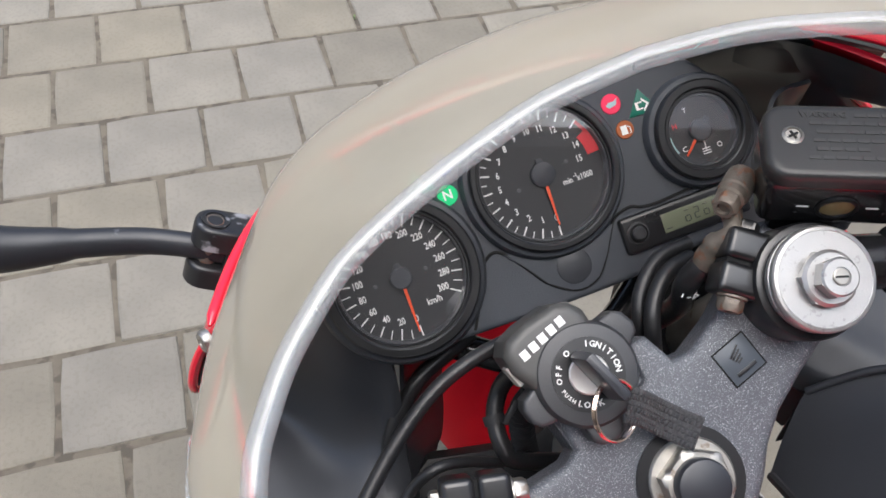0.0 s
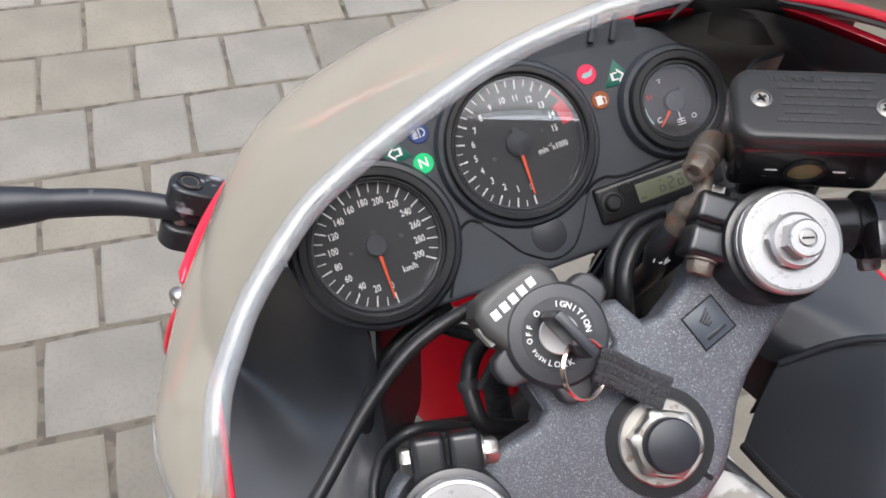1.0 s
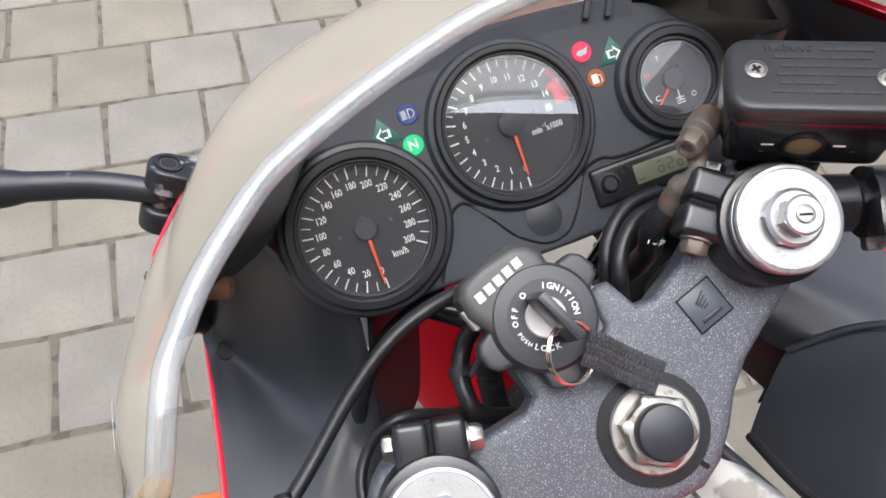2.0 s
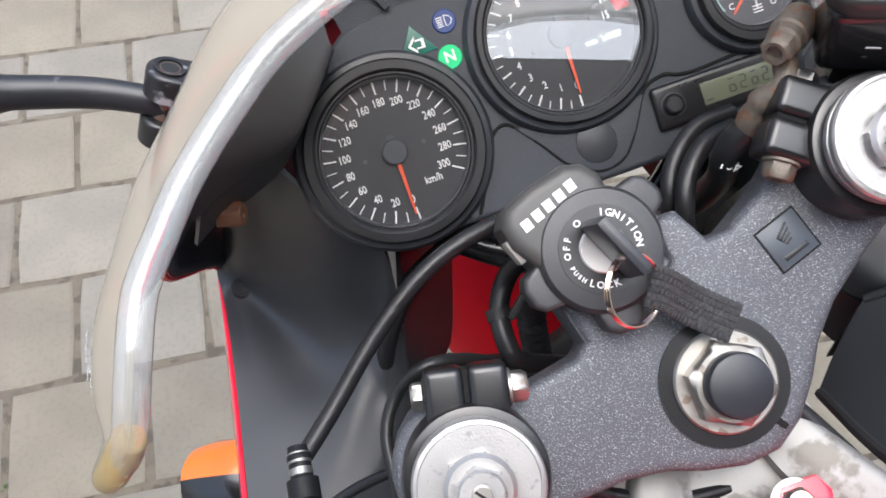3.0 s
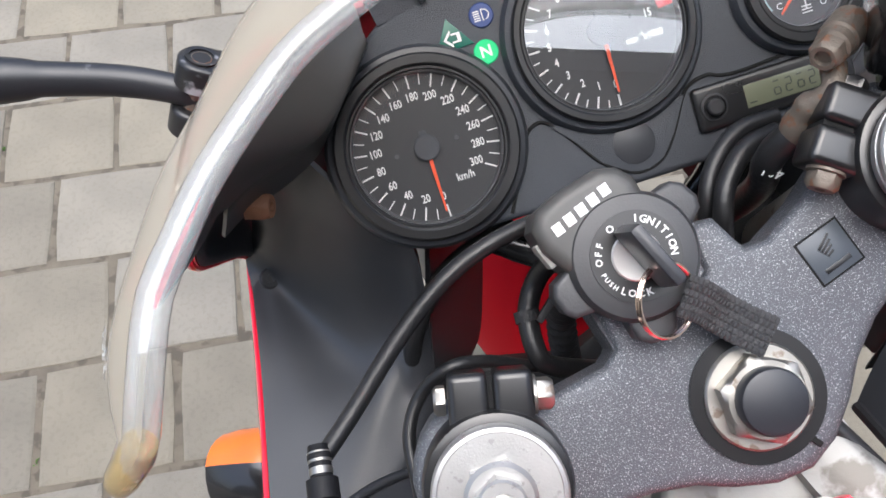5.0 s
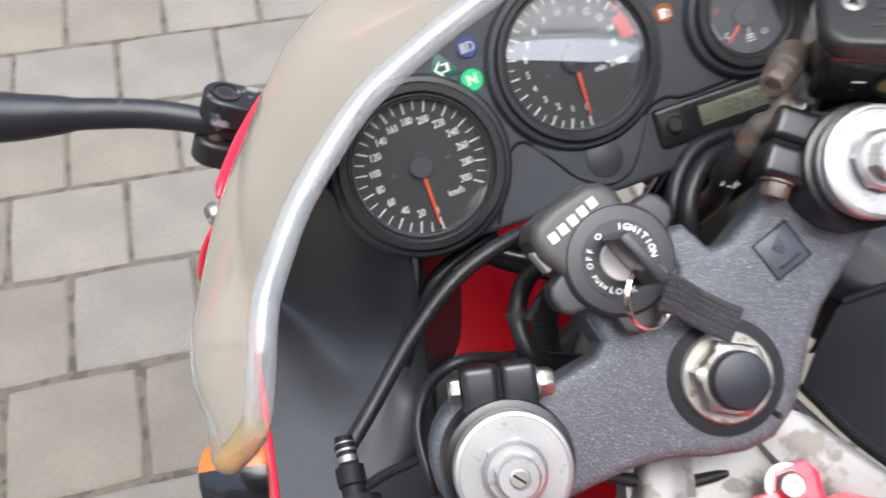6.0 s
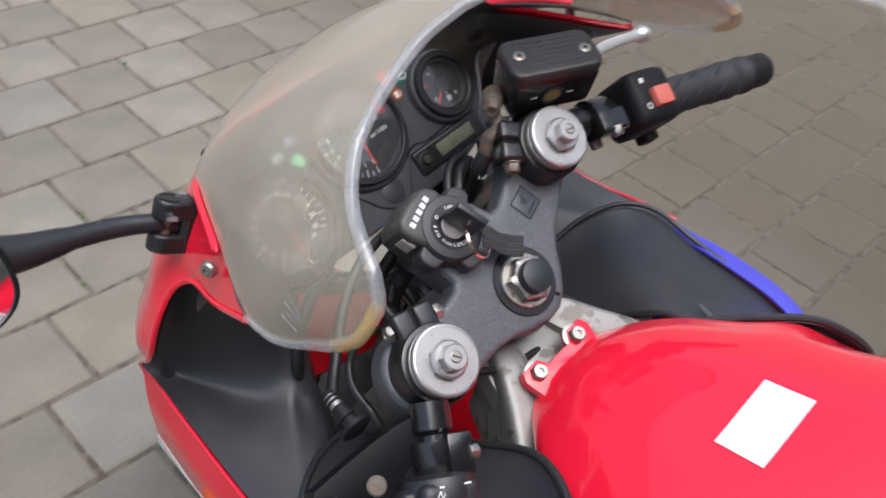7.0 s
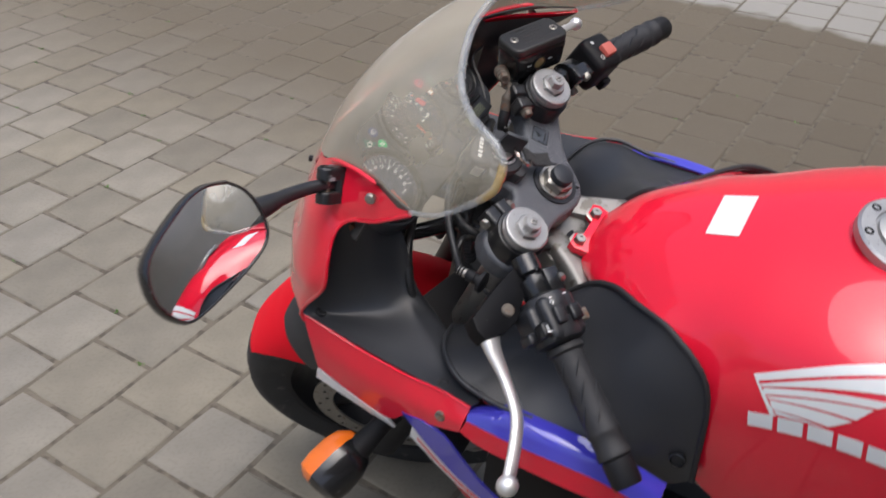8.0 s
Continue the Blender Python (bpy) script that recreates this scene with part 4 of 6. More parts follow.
def front_end():
    across = YOKE @ Matrix.Translation(AXLE) @ pose(0, 0, 0, 0, 90, 0)
    bm = bmesh.new()
    ring(bm, [(0.205, -0.048), (0.245, -0.060), (0.270, -0.050), (0.283, -0.026), (0.2875, 0.0), (0.283, 0.026), (0.270, 0.050), (0.245, 0.060), (0.205, 0.048)], across, 64)
    tyre = part("front_tyre", bm, TYRE, bike, "black road tyre with dusty sidewall", sharp=60)
    bm = bmesh.new()
    ring(bm, [(0.195, -0.046), (0.222, -0.050), (0.222, -0.043), (0.205, 0.0), (0.222, 0.043), (0.222, 0.050), (0.195, 0.046), (0.186, 0.0)], across, 56)
    lathe(bm, [(0.035, -0.05), (0.04, 0.0), (0.035, 0.05)], across, 24)
    for k in range(3):
        a = 0.4 + k * math.tau / 3
        tube(bm, [across @ V((0.03 * math.cos(a), 0.03 * math.sin(a), 0)), across @ V((0.2 * math.cos(a), 0.2 * math.sin(a), 0))], 0.018, 12)
    part("front_rim", bm, CAST_BLACK, tyre, "dark cast wheel rim")
    for side in (-1, 1):
        bm = bmesh.new()
        ring(bm, [(0.112, -0.002), (0.148, -0.002), (0.148, 0.002), (0.112, 0.002)], across @ pose(0, 0, 0.062 * side), 64)
        disc = part("brake_disc", bm, STEEL, bike, "drilled steel brake disc")
        bm = bmesh.new()
        for k in range(30):
            a = k * math.tau / 30
            r = 0.122 + 0.008 * (k % 3)
            lathe(bm, [(0.0032, -0.0026), (0.0032, 0.0026)], across @ pose(r * math.cos(a), r * math.sin(a), 0.062 * side), 10)
        tagged(part("drill_holes", bm, CAST_BLACK, disc), kind="stuff")
        bm = bmesh.new()
        rbox(bm, (0.05, 0.09, 0.05), YOKE @ Matrix.Translation(AXLE) @ pose(0.072 * side, -0.125, 0.06, 25), 0.01)
        rbox(bm, (0.03, 0.05, 0.06), YOKE @ Matrix.Translation(AXLE) @ pose(0.085 * side, -0.115, 0.03, 25), 0.008)
        part("brake_caliper", bm, ALLOY, bike, "weathered alloy brake caliper")
        leg = axis_to(YOKE @ V((0.11 * side, 0.045, 0)), YOKE @ V((0.11 * side, AXLE.y, AXLE.z)))
        bm = bmesh.new()
        lathe(bm, [(0.022, 0.004), (0.022, 0.20)], leg, 28)
        part("fork_tube", bm, STEEL, bike, "chromed fork tube")
        bm = bmesh.new()
        lathe(bm, [(0.024, 0.335), (0.030, 0.34), (0.028, 0.36), (0.028, 0.62), (0.030, 0.68), (0.027, 0.72)], leg, 28)
        part("fork_slider", bm, CAST_BLACK, bike, "dark fork slider")
    bm = bmesh.new()
    prism(bm, [(-0.145, 0.03), (-0.12, 0.012), (-0.04, -0.03), (0.04, -0.03), (0.12, 0.012), (0.145, 0.03), (0.14, 0.07), (0.1, 0.08), (0.04, 0.04), (-0.04, 0.04), (-0.1, 0.08), (-0.14, 0.07)], -0.235, -0.20, YOKE, 0.005)
    part("lower_yoke", bm, CAST_BLACK, bike, "black lower fork yoke")
    bm = bmesh.new()
    lathe(bm, [(0.008, -0.13), (0.008, 0.13)], across, 16)
    part("axle", bm, STEEL, bike)

    # fender: an arched shell round the tyre, with black flanks
    def between(line, a):
        for (p, q), (s, t) in zip(line, line[1:]):
            if a <= s:
                u = (a - p) / (s - p)
                u = min(1.0, max(0.0, u))
                return q + (t - q) * u
        return line[-1][1]

    crown = ((0, 0.291), (10, 0.295), (17, 0.300), (22, 0.306), (28, 0.316), (37, 0.341), (43, 0.364), (49, 0.384), (60, 0.397), (75, 0.388), (90, 0.365), (130, 0.325), (180, 0.31))
    width = ((0, 0.066), (12, 0.074), (30, 0.088), (180, 0.088))
    hem = ((0, 0.262), (12, 0.247), (35, 0.224), (70, 0.22), (130, 0.24), (180, 0.25))
    skirt = ((0, 50), (7, 56), (14, 68), (24, 80), (34, 90), (180, 90))

    def shell(a, turn, off=0.0):
        """A point of the fender, a degrees round the wheel and turn degrees down its flank."""
        s, b = math.radians(turn), math.radians(a)
        low = between(hem, a)
        r = low + (between(crown, a) - low) * max(0.0, math.cos(s)) ** 0.75 + off * math.cos(s)
        x = (between(width, a) + off) * math.sin(s)
        return YOKE @ (AXLE + V((x, r * math.cos(b), r * math.sin(b))))

    bm = bmesh.new()
    rows = []
    for i in range(64):
        a = 5.5 + 159 * i / 63
        rows.append([shell(a, between(skirt, a) * k / 12) for k in range(-12, 13)])
    sheet(bm, rows, 0.003)
    fender = part("front_fender", bm, RED_FENDER, bike, "glossy red front fender")
    fore = ((20, 43), (26, 37.5), (33, 35), (50, 34), (72, 34), (90, 33.5))
    aft = ((20, 60), (40, 62), (60, 58), (90, 46))
    for side in (-1, 1):
        rows = []
        for k in range(20):
            turn = 20 + 70 * k / 19
            a0, a1 = between(fore, turn), between(aft, turn)
            rows.append([shell(a0 + (a1 - a0) * j / 11, side * turn, 0.0045) for j in range(12)])
        bm = bmesh.new()
        sheet(bm, rows, 0.002)
        part("fender_flank", bm, LINER, fender, "black fender flank")


front_end()


# top yoke with its fittings
def top_yoke():
    right = [(0.0, -0.038), (0.016, -0.034), (0.032, -0.024), (0.045, -0.013), (0.062, -0.004), (0.085, 0.003), (0.106, 0.008)]
    end = [(0.11 + 0.036 * math.cos(a), 0.045 + 0.036 * math.sin(a)) for a in [math.radians(d) for d in range(-75, 110, 15)]]
    back = [(0.085, 0.062), (0.068, 0.056), (0.045, 0.052), (0.036, 0.055), (0.033, 0.074), (0.020, 0.078), (0.016, 0.058), (0.0, 0.053)]
    half = right + end + back
    outline = half + [(-x, y) for x, y in half[-2:0:-1]]
    bm = bmesh.new()
    prism(bm, outline, -0.034, -0.010, YOKE @ pose(0.004, 0.003, 0), 0.006, 3)
    yoke = part("top_yoke", bm, YOKE_GREY, bike, "worn dark grey fork top yoke", sharp=50)
    # stem nut
    bm = bmesh.new()
    ring(bm, [(0.0195, -0.0095), (0.0295, -0.0095), (0.0295, -0.0078), (0.0195, -0.0078)], STEM, 48)
    part("stem_ring", bm, BEZEL, yoke, "black ring round the stem nut")
    bm = bmesh.new()
    rbox(bm, (0.0026, 0.012, 0.002), STEM @ pose(0.007, -0.0275, -0.0088, 0, 0, 14), 0.0004)
    part("clamp_slot", bm, VOID, yoke)
    bm = bmesh.new()
    lathe(bm, [(0.0235, -0.009), (0.0235, -0.0065), (0.0225, -0.0055), (0.0172, -0.0055), (0.0172, 0.003), (0.0165, 0.0045), (0.014, 0.0045)], STEM @ pose(0, 0, 0, 0, 0, 12), 48, hexed=(3, 4))
    part("stem_nut", bm, STEEL, yoke, "bright steel stem nut")
    bm = bmesh.new()
    lathe(bm, [(0.0142, 0.002), (0.0142, 0.011), (0.0135, 0.0128), (0.012, 0.0134)], STEM, 40)
    part("stem_cap", bm, CAP_BLACK, yoke, "black plastic stem cap")
    # inlaid square badge with a plain wing mark
    bm = bmesh.new()
    badge = YOKE @ pose(0.0668, 0.0345, -0.0102, 0, 0, -2)
    rbox(bm, (0.0225, 0.0225, 0.0009), badge, 0.0004)
    plate = part("badge", bm, VOID, yoke, "square dark badge")
    bm = bmesh.new()
    rbox(bm, (0.0205, 0.0205, 0.0006), badge @ pose(0, 0, 0.0004), 0.0002)
    part("badge_face", bm, BADGE, plate)
    bm = bmesh.new()
    for k in range(4):
        rbox(bm, (0.0085 - 0.0016 * k, 0.0011, 0.0004), badge @ pose(0.0, 0.0052 - 0.0019 * k, 0.0011, 0, 0, 28 - 4 * k), 0.0001)
    rbox(bm, (0.013, 0.0022, 0.0004), badge @ pose(0, -0.0062, 0.0011), 0.0001)
    part("badge_mark", bm, BEZEL, plate)
    for side in (-1, 1):
        at = YOKE @ (pose(-0.106, 0.048, 0) if side < 0 else pose(0.1165, 0.0455, 0))
        # clip-on clamp round the fork: a thin collar and a split, bolted lug towards the dash
        lug = at @ pose(0, 0, 0, 0, 0, math.degrees(math.atan2(0.835, -0.549 * side)) - 90)
        bm = bmesh.new()
        lathe(bm, [(0.0312, -0.012), (0.0312, 0.0125), (0.0302, 0.0148), (0.0278, 0.0155)], at, 44)
        clamp = part("bar_clamp", bm, CLAMP_BLACK, bike, "black enamelled handlebar clamp")
        for half in (-1, 1):
            bm = bmesh.new()
            rbox(bm, (0.0168, 0.030, 0.022), lug @ pose(0.0094 * half, 0.0315, 0.001), 0.0035, 3)
            part("clamp_jaw", bm, CLAMP_BLACK, clamp)
        bm = bmesh.new()
        rbox(bm, (0.004, 0.026, 0.018), lug @ pose(0, 0.0315, 0.000))
        part("clamp_slit", bm, VOID, clamp)
        bm = bmesh.new()
        hex_bolt(bm, 0.0062, 0.0085, axis_to(lug @ V((-0.0178 * side, 0.0350, 0.003)), lug @ V((-0.04 * side, 0.0350, 0.003))), 0.0082)
        part("clamp_bolt", bm, STEEL if side < 0 else RUSTY, clamp, "hexagon clamp bolt")
        bm = bmesh.new()
        hex_bolt(bm, 0.0058, 0.006, axis_to(lug @ V((0.0178 * side, 0.0350, 0.001)), lug @ V((0.04 * side, 0.0350, 0.001))))
        part("clamp_nut", bm, STEEL if side < 0 else CLAMP_BLACK, clamp)
        # fork cap: a flat turned disc on two steps, a chamfered nut and the tall adjuster
        bm = bmesh.new()
        lathe(bm, [(0.0262, 0.010), (0.0262, 0.0180), (0.0272, 0.0186), (0.0272, 0.0212), (0.0264, 0.0216), (0.0264, 0.0226), (0.0274, 0.0232), (0.0274, 0.0264), (0.0266, 0.0276), (0.0250, 0.0280), (0.0246, 0.0277), (0.0160, 0.0277)], at, 64)
        cap = part("fork_cap", bm, SILVER, bike, "turned aluminium fork cap", sharp=25)
        bm = bmesh.new()
        turned = at @ pose(0, 0, 0, 0, 0, 17 * side)
        lathe(bm, [(0.0152, 0.0275), (0.0152, 0.0325)], turned, 6)
        lathe(bm, [(0.0146, 0.0325), (0.0128, 0.0341), (0.0105, 0.0341)], turned, 36)
        part("cap_nut", bm, SILVER, cap, sharp=25)
        bm = bmesh.new()
        lathe(bm, [(0.0104, 0.0338), (0.0104, 0.0420)], turned @ pose(0, 0, 0, 0, 0, 23), 6)
        lathe(bm, [(0.0098, 0.0420), (0.0088, 0.0430), (0.0050, 0.0430), (0.0048, 0.0424)], turned, 36)
        nut = part("adjuster", bm, SILVER, cap, "slotted preload adjuster", sharp=25)
        bm = bmesh.new()
        lathe(bm, [(0.0042, 0.0422), (0.0042, 0.0434), (0.0036, 0.0437)], turned, 24)
        screw = part("adjuster_screw", bm, STEEL, nut, sharp=25)
        bm = bmesh.new()
        rbox(bm, (0.0011, 0.0066, 0.0006), turned @ pose(0, 0, 0.0436, 0, 0, 35))
        part("slot", bm, CAST_BLACK, nut)


top_yoke()


def ignition():
    at = YOKE @ pose(-0.004, 0.087, 0)
    bm = bmesh.new()
    lathe(bm, [(0.021, -0.06), (0.0215, -0.02), (0.0275, -0.012), (0.0275, 0.008), (0.0255, 0.0115), (0.0195, 0.0125)], at, 44)
    lock = part("ignition_lock", bm, LOCK_GREY, bike, "black cast ignition lock on the yoke")
    for a in (12, 176, 250):
        bm = bmesh.new()
        prism(bm, [(0.020, -0.012), (0.034, -0.0085), (0.037, -0.004), (0.037, 0.004), (0.034, 0.0085), (0.020, 0.012)], -0.012, 0.0065, at @ pose(0, 0, 0, 0, 0, a), 0.0025, 3)
        part("lock_lug", bm, LOCK_GREY, lock)
    bm = bmesh.new()
    prism(bm, [(-0.025, 0.008), (0.018, 0.010), (0.0205, 0.026), (0.017, 0.034), (0.010, 0.0385), (-0.008, 0.0405), (-0.021, 0.0395), (-0.027, 0.034), (-0.0285, 0.024)], -0.030, 0.0105, at, 0.006, 4)
    block = part("lock_housing", bm, HOOD, lock, "grained black lock housing")
    bm = bmesh.new()
    for k in range(5):
        rbox(bm, (0.0043, 0.0050, 0.0006), at @ pose(-0.0180 + 0.0062 * k, 0.0280 + 0.0003 * k, 0.0106, 0, 0, -3), 0.0002)
    part("lettering_bar", bm, PRINT, block, "white bars of raised lettering")
    bm = bmesh.new()
    rbox(bm, (0.004, 0.012, 0.016), at @ pose(-0.0275, 0.022, -0.006), 0.001)
    part("pale_tag", bm, TAG, block, "cream tag on the housing end")
    bm = bmesh.new()
    lathe(bm, [(0.0190, 0.0115), (0.0190, 0.0132), (0.0105, 0.0132)], at, 44)
    dial = part("position_dial", bm, BEZEL, lock, "black dial with white lettering")
    bm = bmesh.new()
    def around(text, mid, step, r, size, inward=False):
        for k, ch in enumerate(text):
            a = mid + (1 if inward else -1) * (k - (len(text) - 1) / 2) * step
            letters(bm, ch, size, at @ pose(r * math.cos(radians(a)), r * math.sin(radians(a)), 0.0134, 0, 0, a + (90 if inward else -90)), 0.00015, 0.0001)
    around("IGNITION", 12, 12.0, 0.0154, 0.0044)
    around("O", 97, 10, 0.0152, 0.0042)
    around("OFF", 140, 13, 0.0154, 0.0040)
    around("PUSH", 186, 8.5, 0.0156, 0.0028, True)
    around("LOCK", 232, 13.5, 0.0154, 0.0042, True)
    part("position_lettering", bm, PRINT, dial)
    bm = bmesh.new()
    lathe(bm, [(0.0104, 0.0125), (0.0104, 0.0142), (0.0098, 0.0148), (0.006, 0.0142)], at, 36)
    part("key_barrel", bm, LEVER_ALLOY, lock, "bright key barrel")
    # the casting that carries the lock
    bm = bmesh.new()
    prism(bm, [(-0.034, 0.048), (-0.012, 0.048), (-0.010, 0.082), (-0.030, 0.090)], -0.045, -0.014, YOKE, 0.004)
    prism(bm, [(0.034, 0.048), (0.012, 0.048), (0.010, 0.082), (0.030, 0.086)], -0.045, -0.014, YOKE, 0.004)
    part("lock_bracket", bm, YOKE_GREY, lock)


ignition()


# handlebars, levers, switches
def bar_axis(side):
    a, b = V((0.140 * side, 0.038, 0.012)), V((0.366 * side, -0.136, 0.010)) if side > 0 else V((-0.356, -0.126, 0.006))
    return a, b


def along(side, s, dx=0.0, dy=0.0, dz=0.0):
    """A pose on the bar, s metres from the fork: z runs outwards along it, y forwards, x up on the left bar."""
    a, b = bar_axis(side)
    w = (b - a).normalized()
    up = V((0, 0, 1))
    fwd = (V((0, 1, 0)) - w * w.y).normalized()
    up = w.cross(fwd) if w.cross(fwd).z > 0 else fwd.cross(w)
    m = Matrix(((up.x, fwd.x, w.x), (up.y, fwd.y, w.y), (up.z, fwd.z, w.z))).to_4x4()
    return YOKE @ Matrix.Translation(a + w * s) @ m @ Matrix.Translation((dx, dy, dz))


def handlebar(side):
    bm = bmesh.new()
    lathe(bm, [(0.0150, -0.006), (0.0150, 0.014), (0.011, 0.018), (0.011, 0.245)], along(side, 0), 24)
    bar = part("handlebar", bm, GLOSS_BLACK, bike, "black clip-on handlebar tube")
    bm = bmesh.new()
    lathe(bm, [(0.0200, 0.102), (0.0215, 0.104), (0.0215, 0.109), (0.0178, 0.112), (0.0172, 0.16), (0.0176, 0.196), (0.0190, 0.200), (0.0190, 0.204), (0.0176, 0.206), (0.0176, 0.222), (0.0186, 0.224), (0.0186, 0.229), (0.0165, 0.231)], along(side, 0), 36)
    grip = part("grip", bm, RUBBER, bar, "worn black rubber grip")
    # slanting moulded slashes
    bm = bmesh.new()
    for k in range(6):
        for j in range(3):
            a0 = k * math.tau / 6 + 0.4 * (j % 2)
            s0 = 0.118 + 0.027 * j
            tube(bm, [along(side, s0 + 0.022 * u, 0.0175 * math.cos(a0 + 0.8 * u), 0.0175 * math.sin(a0 + 0.8 * u)).translation for u in (0, 0.33, 0.67, 1)], [0.0005, 0.0013, 0.0013, 0.0005], 6)
    tagged(part("grip_ribs", bm, BEZEL, grip), kind="stuff")
    bm = bmesh.new()
    lathe(bm, [(0.0150, 0.231), (0.0168, 0.233), (0.0168, 0.258), (0.0148, 0.262), (0.006, 0.262)], along(side, 0), 28)
    part("bar_end", bm, CAST_BLACK, bar, "black bar-end weight")
    # lever perch clamp
    bm = bmesh.new()
    lathe(bm, [(0.0185, 0.022), (0.0185, 0.044), (0.017, 0.046)], along(side, 0), 24)
    rbox(bm, (0.016, 0.020, 0.030), along(side, 0.033, 0.016, -0.010), 0.003)
    perch = part("lever_perch", bm, GLOSS_BLACK, bar, "black lever perch")
    bm = bmesh.new()
    for dx in (0.020, -0.012):
        hex_bolt(bm, 0.0052, 0.008, along(side, 0.033, dx, -0.016) @ pose(0, 0, 0, 90), 0.0066)
    part("perch_bolt", bm, STEEL, perch)
    return bar, perch


bar_left, perch_left = handlebar(-1)
bar_right, perch_right = handlebar(1)


def clutch_side():
    pivot = V((-0.206, 0.048, 0.004))
    bm = bmesh.new()
    prism(bm, [(-0.146, 0.012), (-0.158, 0.024), (-0.184, 0.031), (-0.212, 0.034), (-0.232, 0.045), (-0.249, 0.067), (-0.243, 0.078), (-0.231, 0.086), (-0.206, 0.076), (-0.183, 0.066), (-0.158, 0.053), (-0.140, 0.040)], -0.010, 0.010, YOKE, 0.003)
    bracket = part("clutch_bracket", bm, PERCH_BLACK, perch_left, "black clutch lever bracket")
    bm = bmesh.new()
    lathe(bm, [(0.0075, 0.009), (0.0075, 0.0118), (0.006, 0.013), (0.004, 0.013)], YOKE @ Matrix.Translation((pivot.x, pivot.y, 0)), 22)
    rbox(bm, (0.0015, 0.011, 0.001), YOKE @ Matrix.Translation((pivot.x, pivot.y, 0.0131)), 0.0003)
    part("pivot_screw", bm, RUSTY, bracket, "rusty slotted pivot screw")
    path = even([(-0.208, 0.062, -0.002), (-0.230, 0.061, -0.002), (-0.250, 0.052, -0.003), (-0.274, 0.034, -0.004), (-0.310, 0.013, -0.005), (-0.345, 0.009, -0.006), (-0.384, 0.011, -0.006)], 26)
    bm = bmesh.new()
    tube(bm, [YOKE @ p for p in path], [0.012, 0.0145, 0.0155, 0.015, 0.0138, 0.0125, 0.0112, 0.010, 0.0092, 0.0085, 0.0078, 0.0076, 0.0076, 0.0077, 0.0078, 0.0079, 0.008, 0.008, 0.008, 0.008, 0.008, 0.008, 0.008, 0.0078, 0.0076, 0.007], 14, 0.68)
    bmesh.ops.create_uvsphere(bm, u_segments=18, v_segments=12, radius=0.0115, matrix=YOKE @ Matrix.Translation((-0.386, 0.011, -0.006)))
    part("clutch_lever", bm, LEVER_ALLOY, bike, "bare aluminium clutch lever with ball end")
    # adjuster and cable
    bm = bmesh.new()
    base = axis_to(YOKE @ V((-0.176, 0.074, -0.004)), YOKE @ V((-0.166, 0.094, -0.014)))
    lathe(bm, [(0.009, 0.0), (0.0125, 0.002), (0.0125, 0.006), (0.006, 0.007), (0.006, 0.012), (0.0072, 0.013), (0.0072, 0.022), (0.005, 0.023), (0.005, 0.030), (0.0055, 0.031), (0.0055, 0.033), (0.0048, 0.034), (0.0048, 0.037)], base, 20)
    part("cable_adjuster", bm, CAST_BLACK, bracket, "knurled black cable adjuster")
    bm = bmesh.new()
    lathe(bm, [(0.0053, 0.024), (0.0053, 0.027), (0.0045, 0.0275), (0.0045, 0.029), (0.0053, 0.0295), (0.0053, 0.034)], base, 20)
    part("ferrule", bm, STEEL, bracket, "bright cable ferrule")
    bm = bmesh.new()
    tube(bm, [YOKE @ p for p in even([(-0.162, 0.099, -0.020), (-0.141, 0.106, -0.027), (-0.103, 0.120, -0.031), (-0.067, 0.128, -0.032), (-0.035, 0.126, -0.035), (0.0, 0.115, -0.050), (0.03, 0.10, -0.10)], 40)], 0.0043, 12)
    part("clutch_cable", bm, CABLE, bike, "black clutch cable")
    # switch cluster: two round shells clamped on the bar, a raised switch face and its keys
    bm = bmesh.new()
    lathe(bm, [(0.018, 0.044), (0.027, 0.047), (0.0285, 0.052), (0.0285, 0.072), (0.027, 0.0745)], along(-1, 0, 0.004, 0.003), 36)
    lathe(bm, [(0.026, 0.0755), (0.0290, 0.0775), (0.0290, 0.094), (0.0275, 0.098), (0.020, 0.101)], along(-1, 0, 0.004, 0.003), 36)
    rbox(bm, (0.030, 0.046, 0.050), along(-1, 0.074, 0.016, 0.004), 0.009, 4)
    rbox(bm, (0.036, 0.026, 0.040), along(-1, 0.072, 0.000, 0.024), 0.008, 3)
    box = part("switch_housing", bm, ARM_BLACK, bar_left, "black left switch housing")
    bm = bmesh.new()
    ring(bm, [(0.0286, 0.0742), (0.0292, 0.0746), (0.0292, 0.0756), (0.0286, 0.0760)], along(-1, 0, 0.004, 0.003), 36)
    part("shell_seam", bm, BEZEL, box)
    for dx, dy, dz, size, mat in ((0.034, -0.008, 0.076, (0.008, 0.014, 0.018), BEZEL), (0.034, 0.012, 0.074, (0.006, 0.012, 0.020), ARM_BLACK), (0.024, 0.034, 0.084, (0.016, 0.010, 0.016), BEZEL), (0.010, -0.033, 0.078, (0.012, 0.012, 0.014), RUSTY), (0.004, 0.040, 0.086, (0.020, 0.014, 0.012), ARM_BLACK)):
        bm = bmesh.new()
        rbox(bm, size, along(-1, dz, dx, dy), 0.003, 3)
        part("switch_button", bm, mat, box)
    bm = bmesh.new()
    rbox(bm, (0.0004, 0.024, 0.0012), along(-1, 0.053, 0.0312, 0.002))
    part("switch_print", bm, PRINT, box)
    bm = bmesh.new()
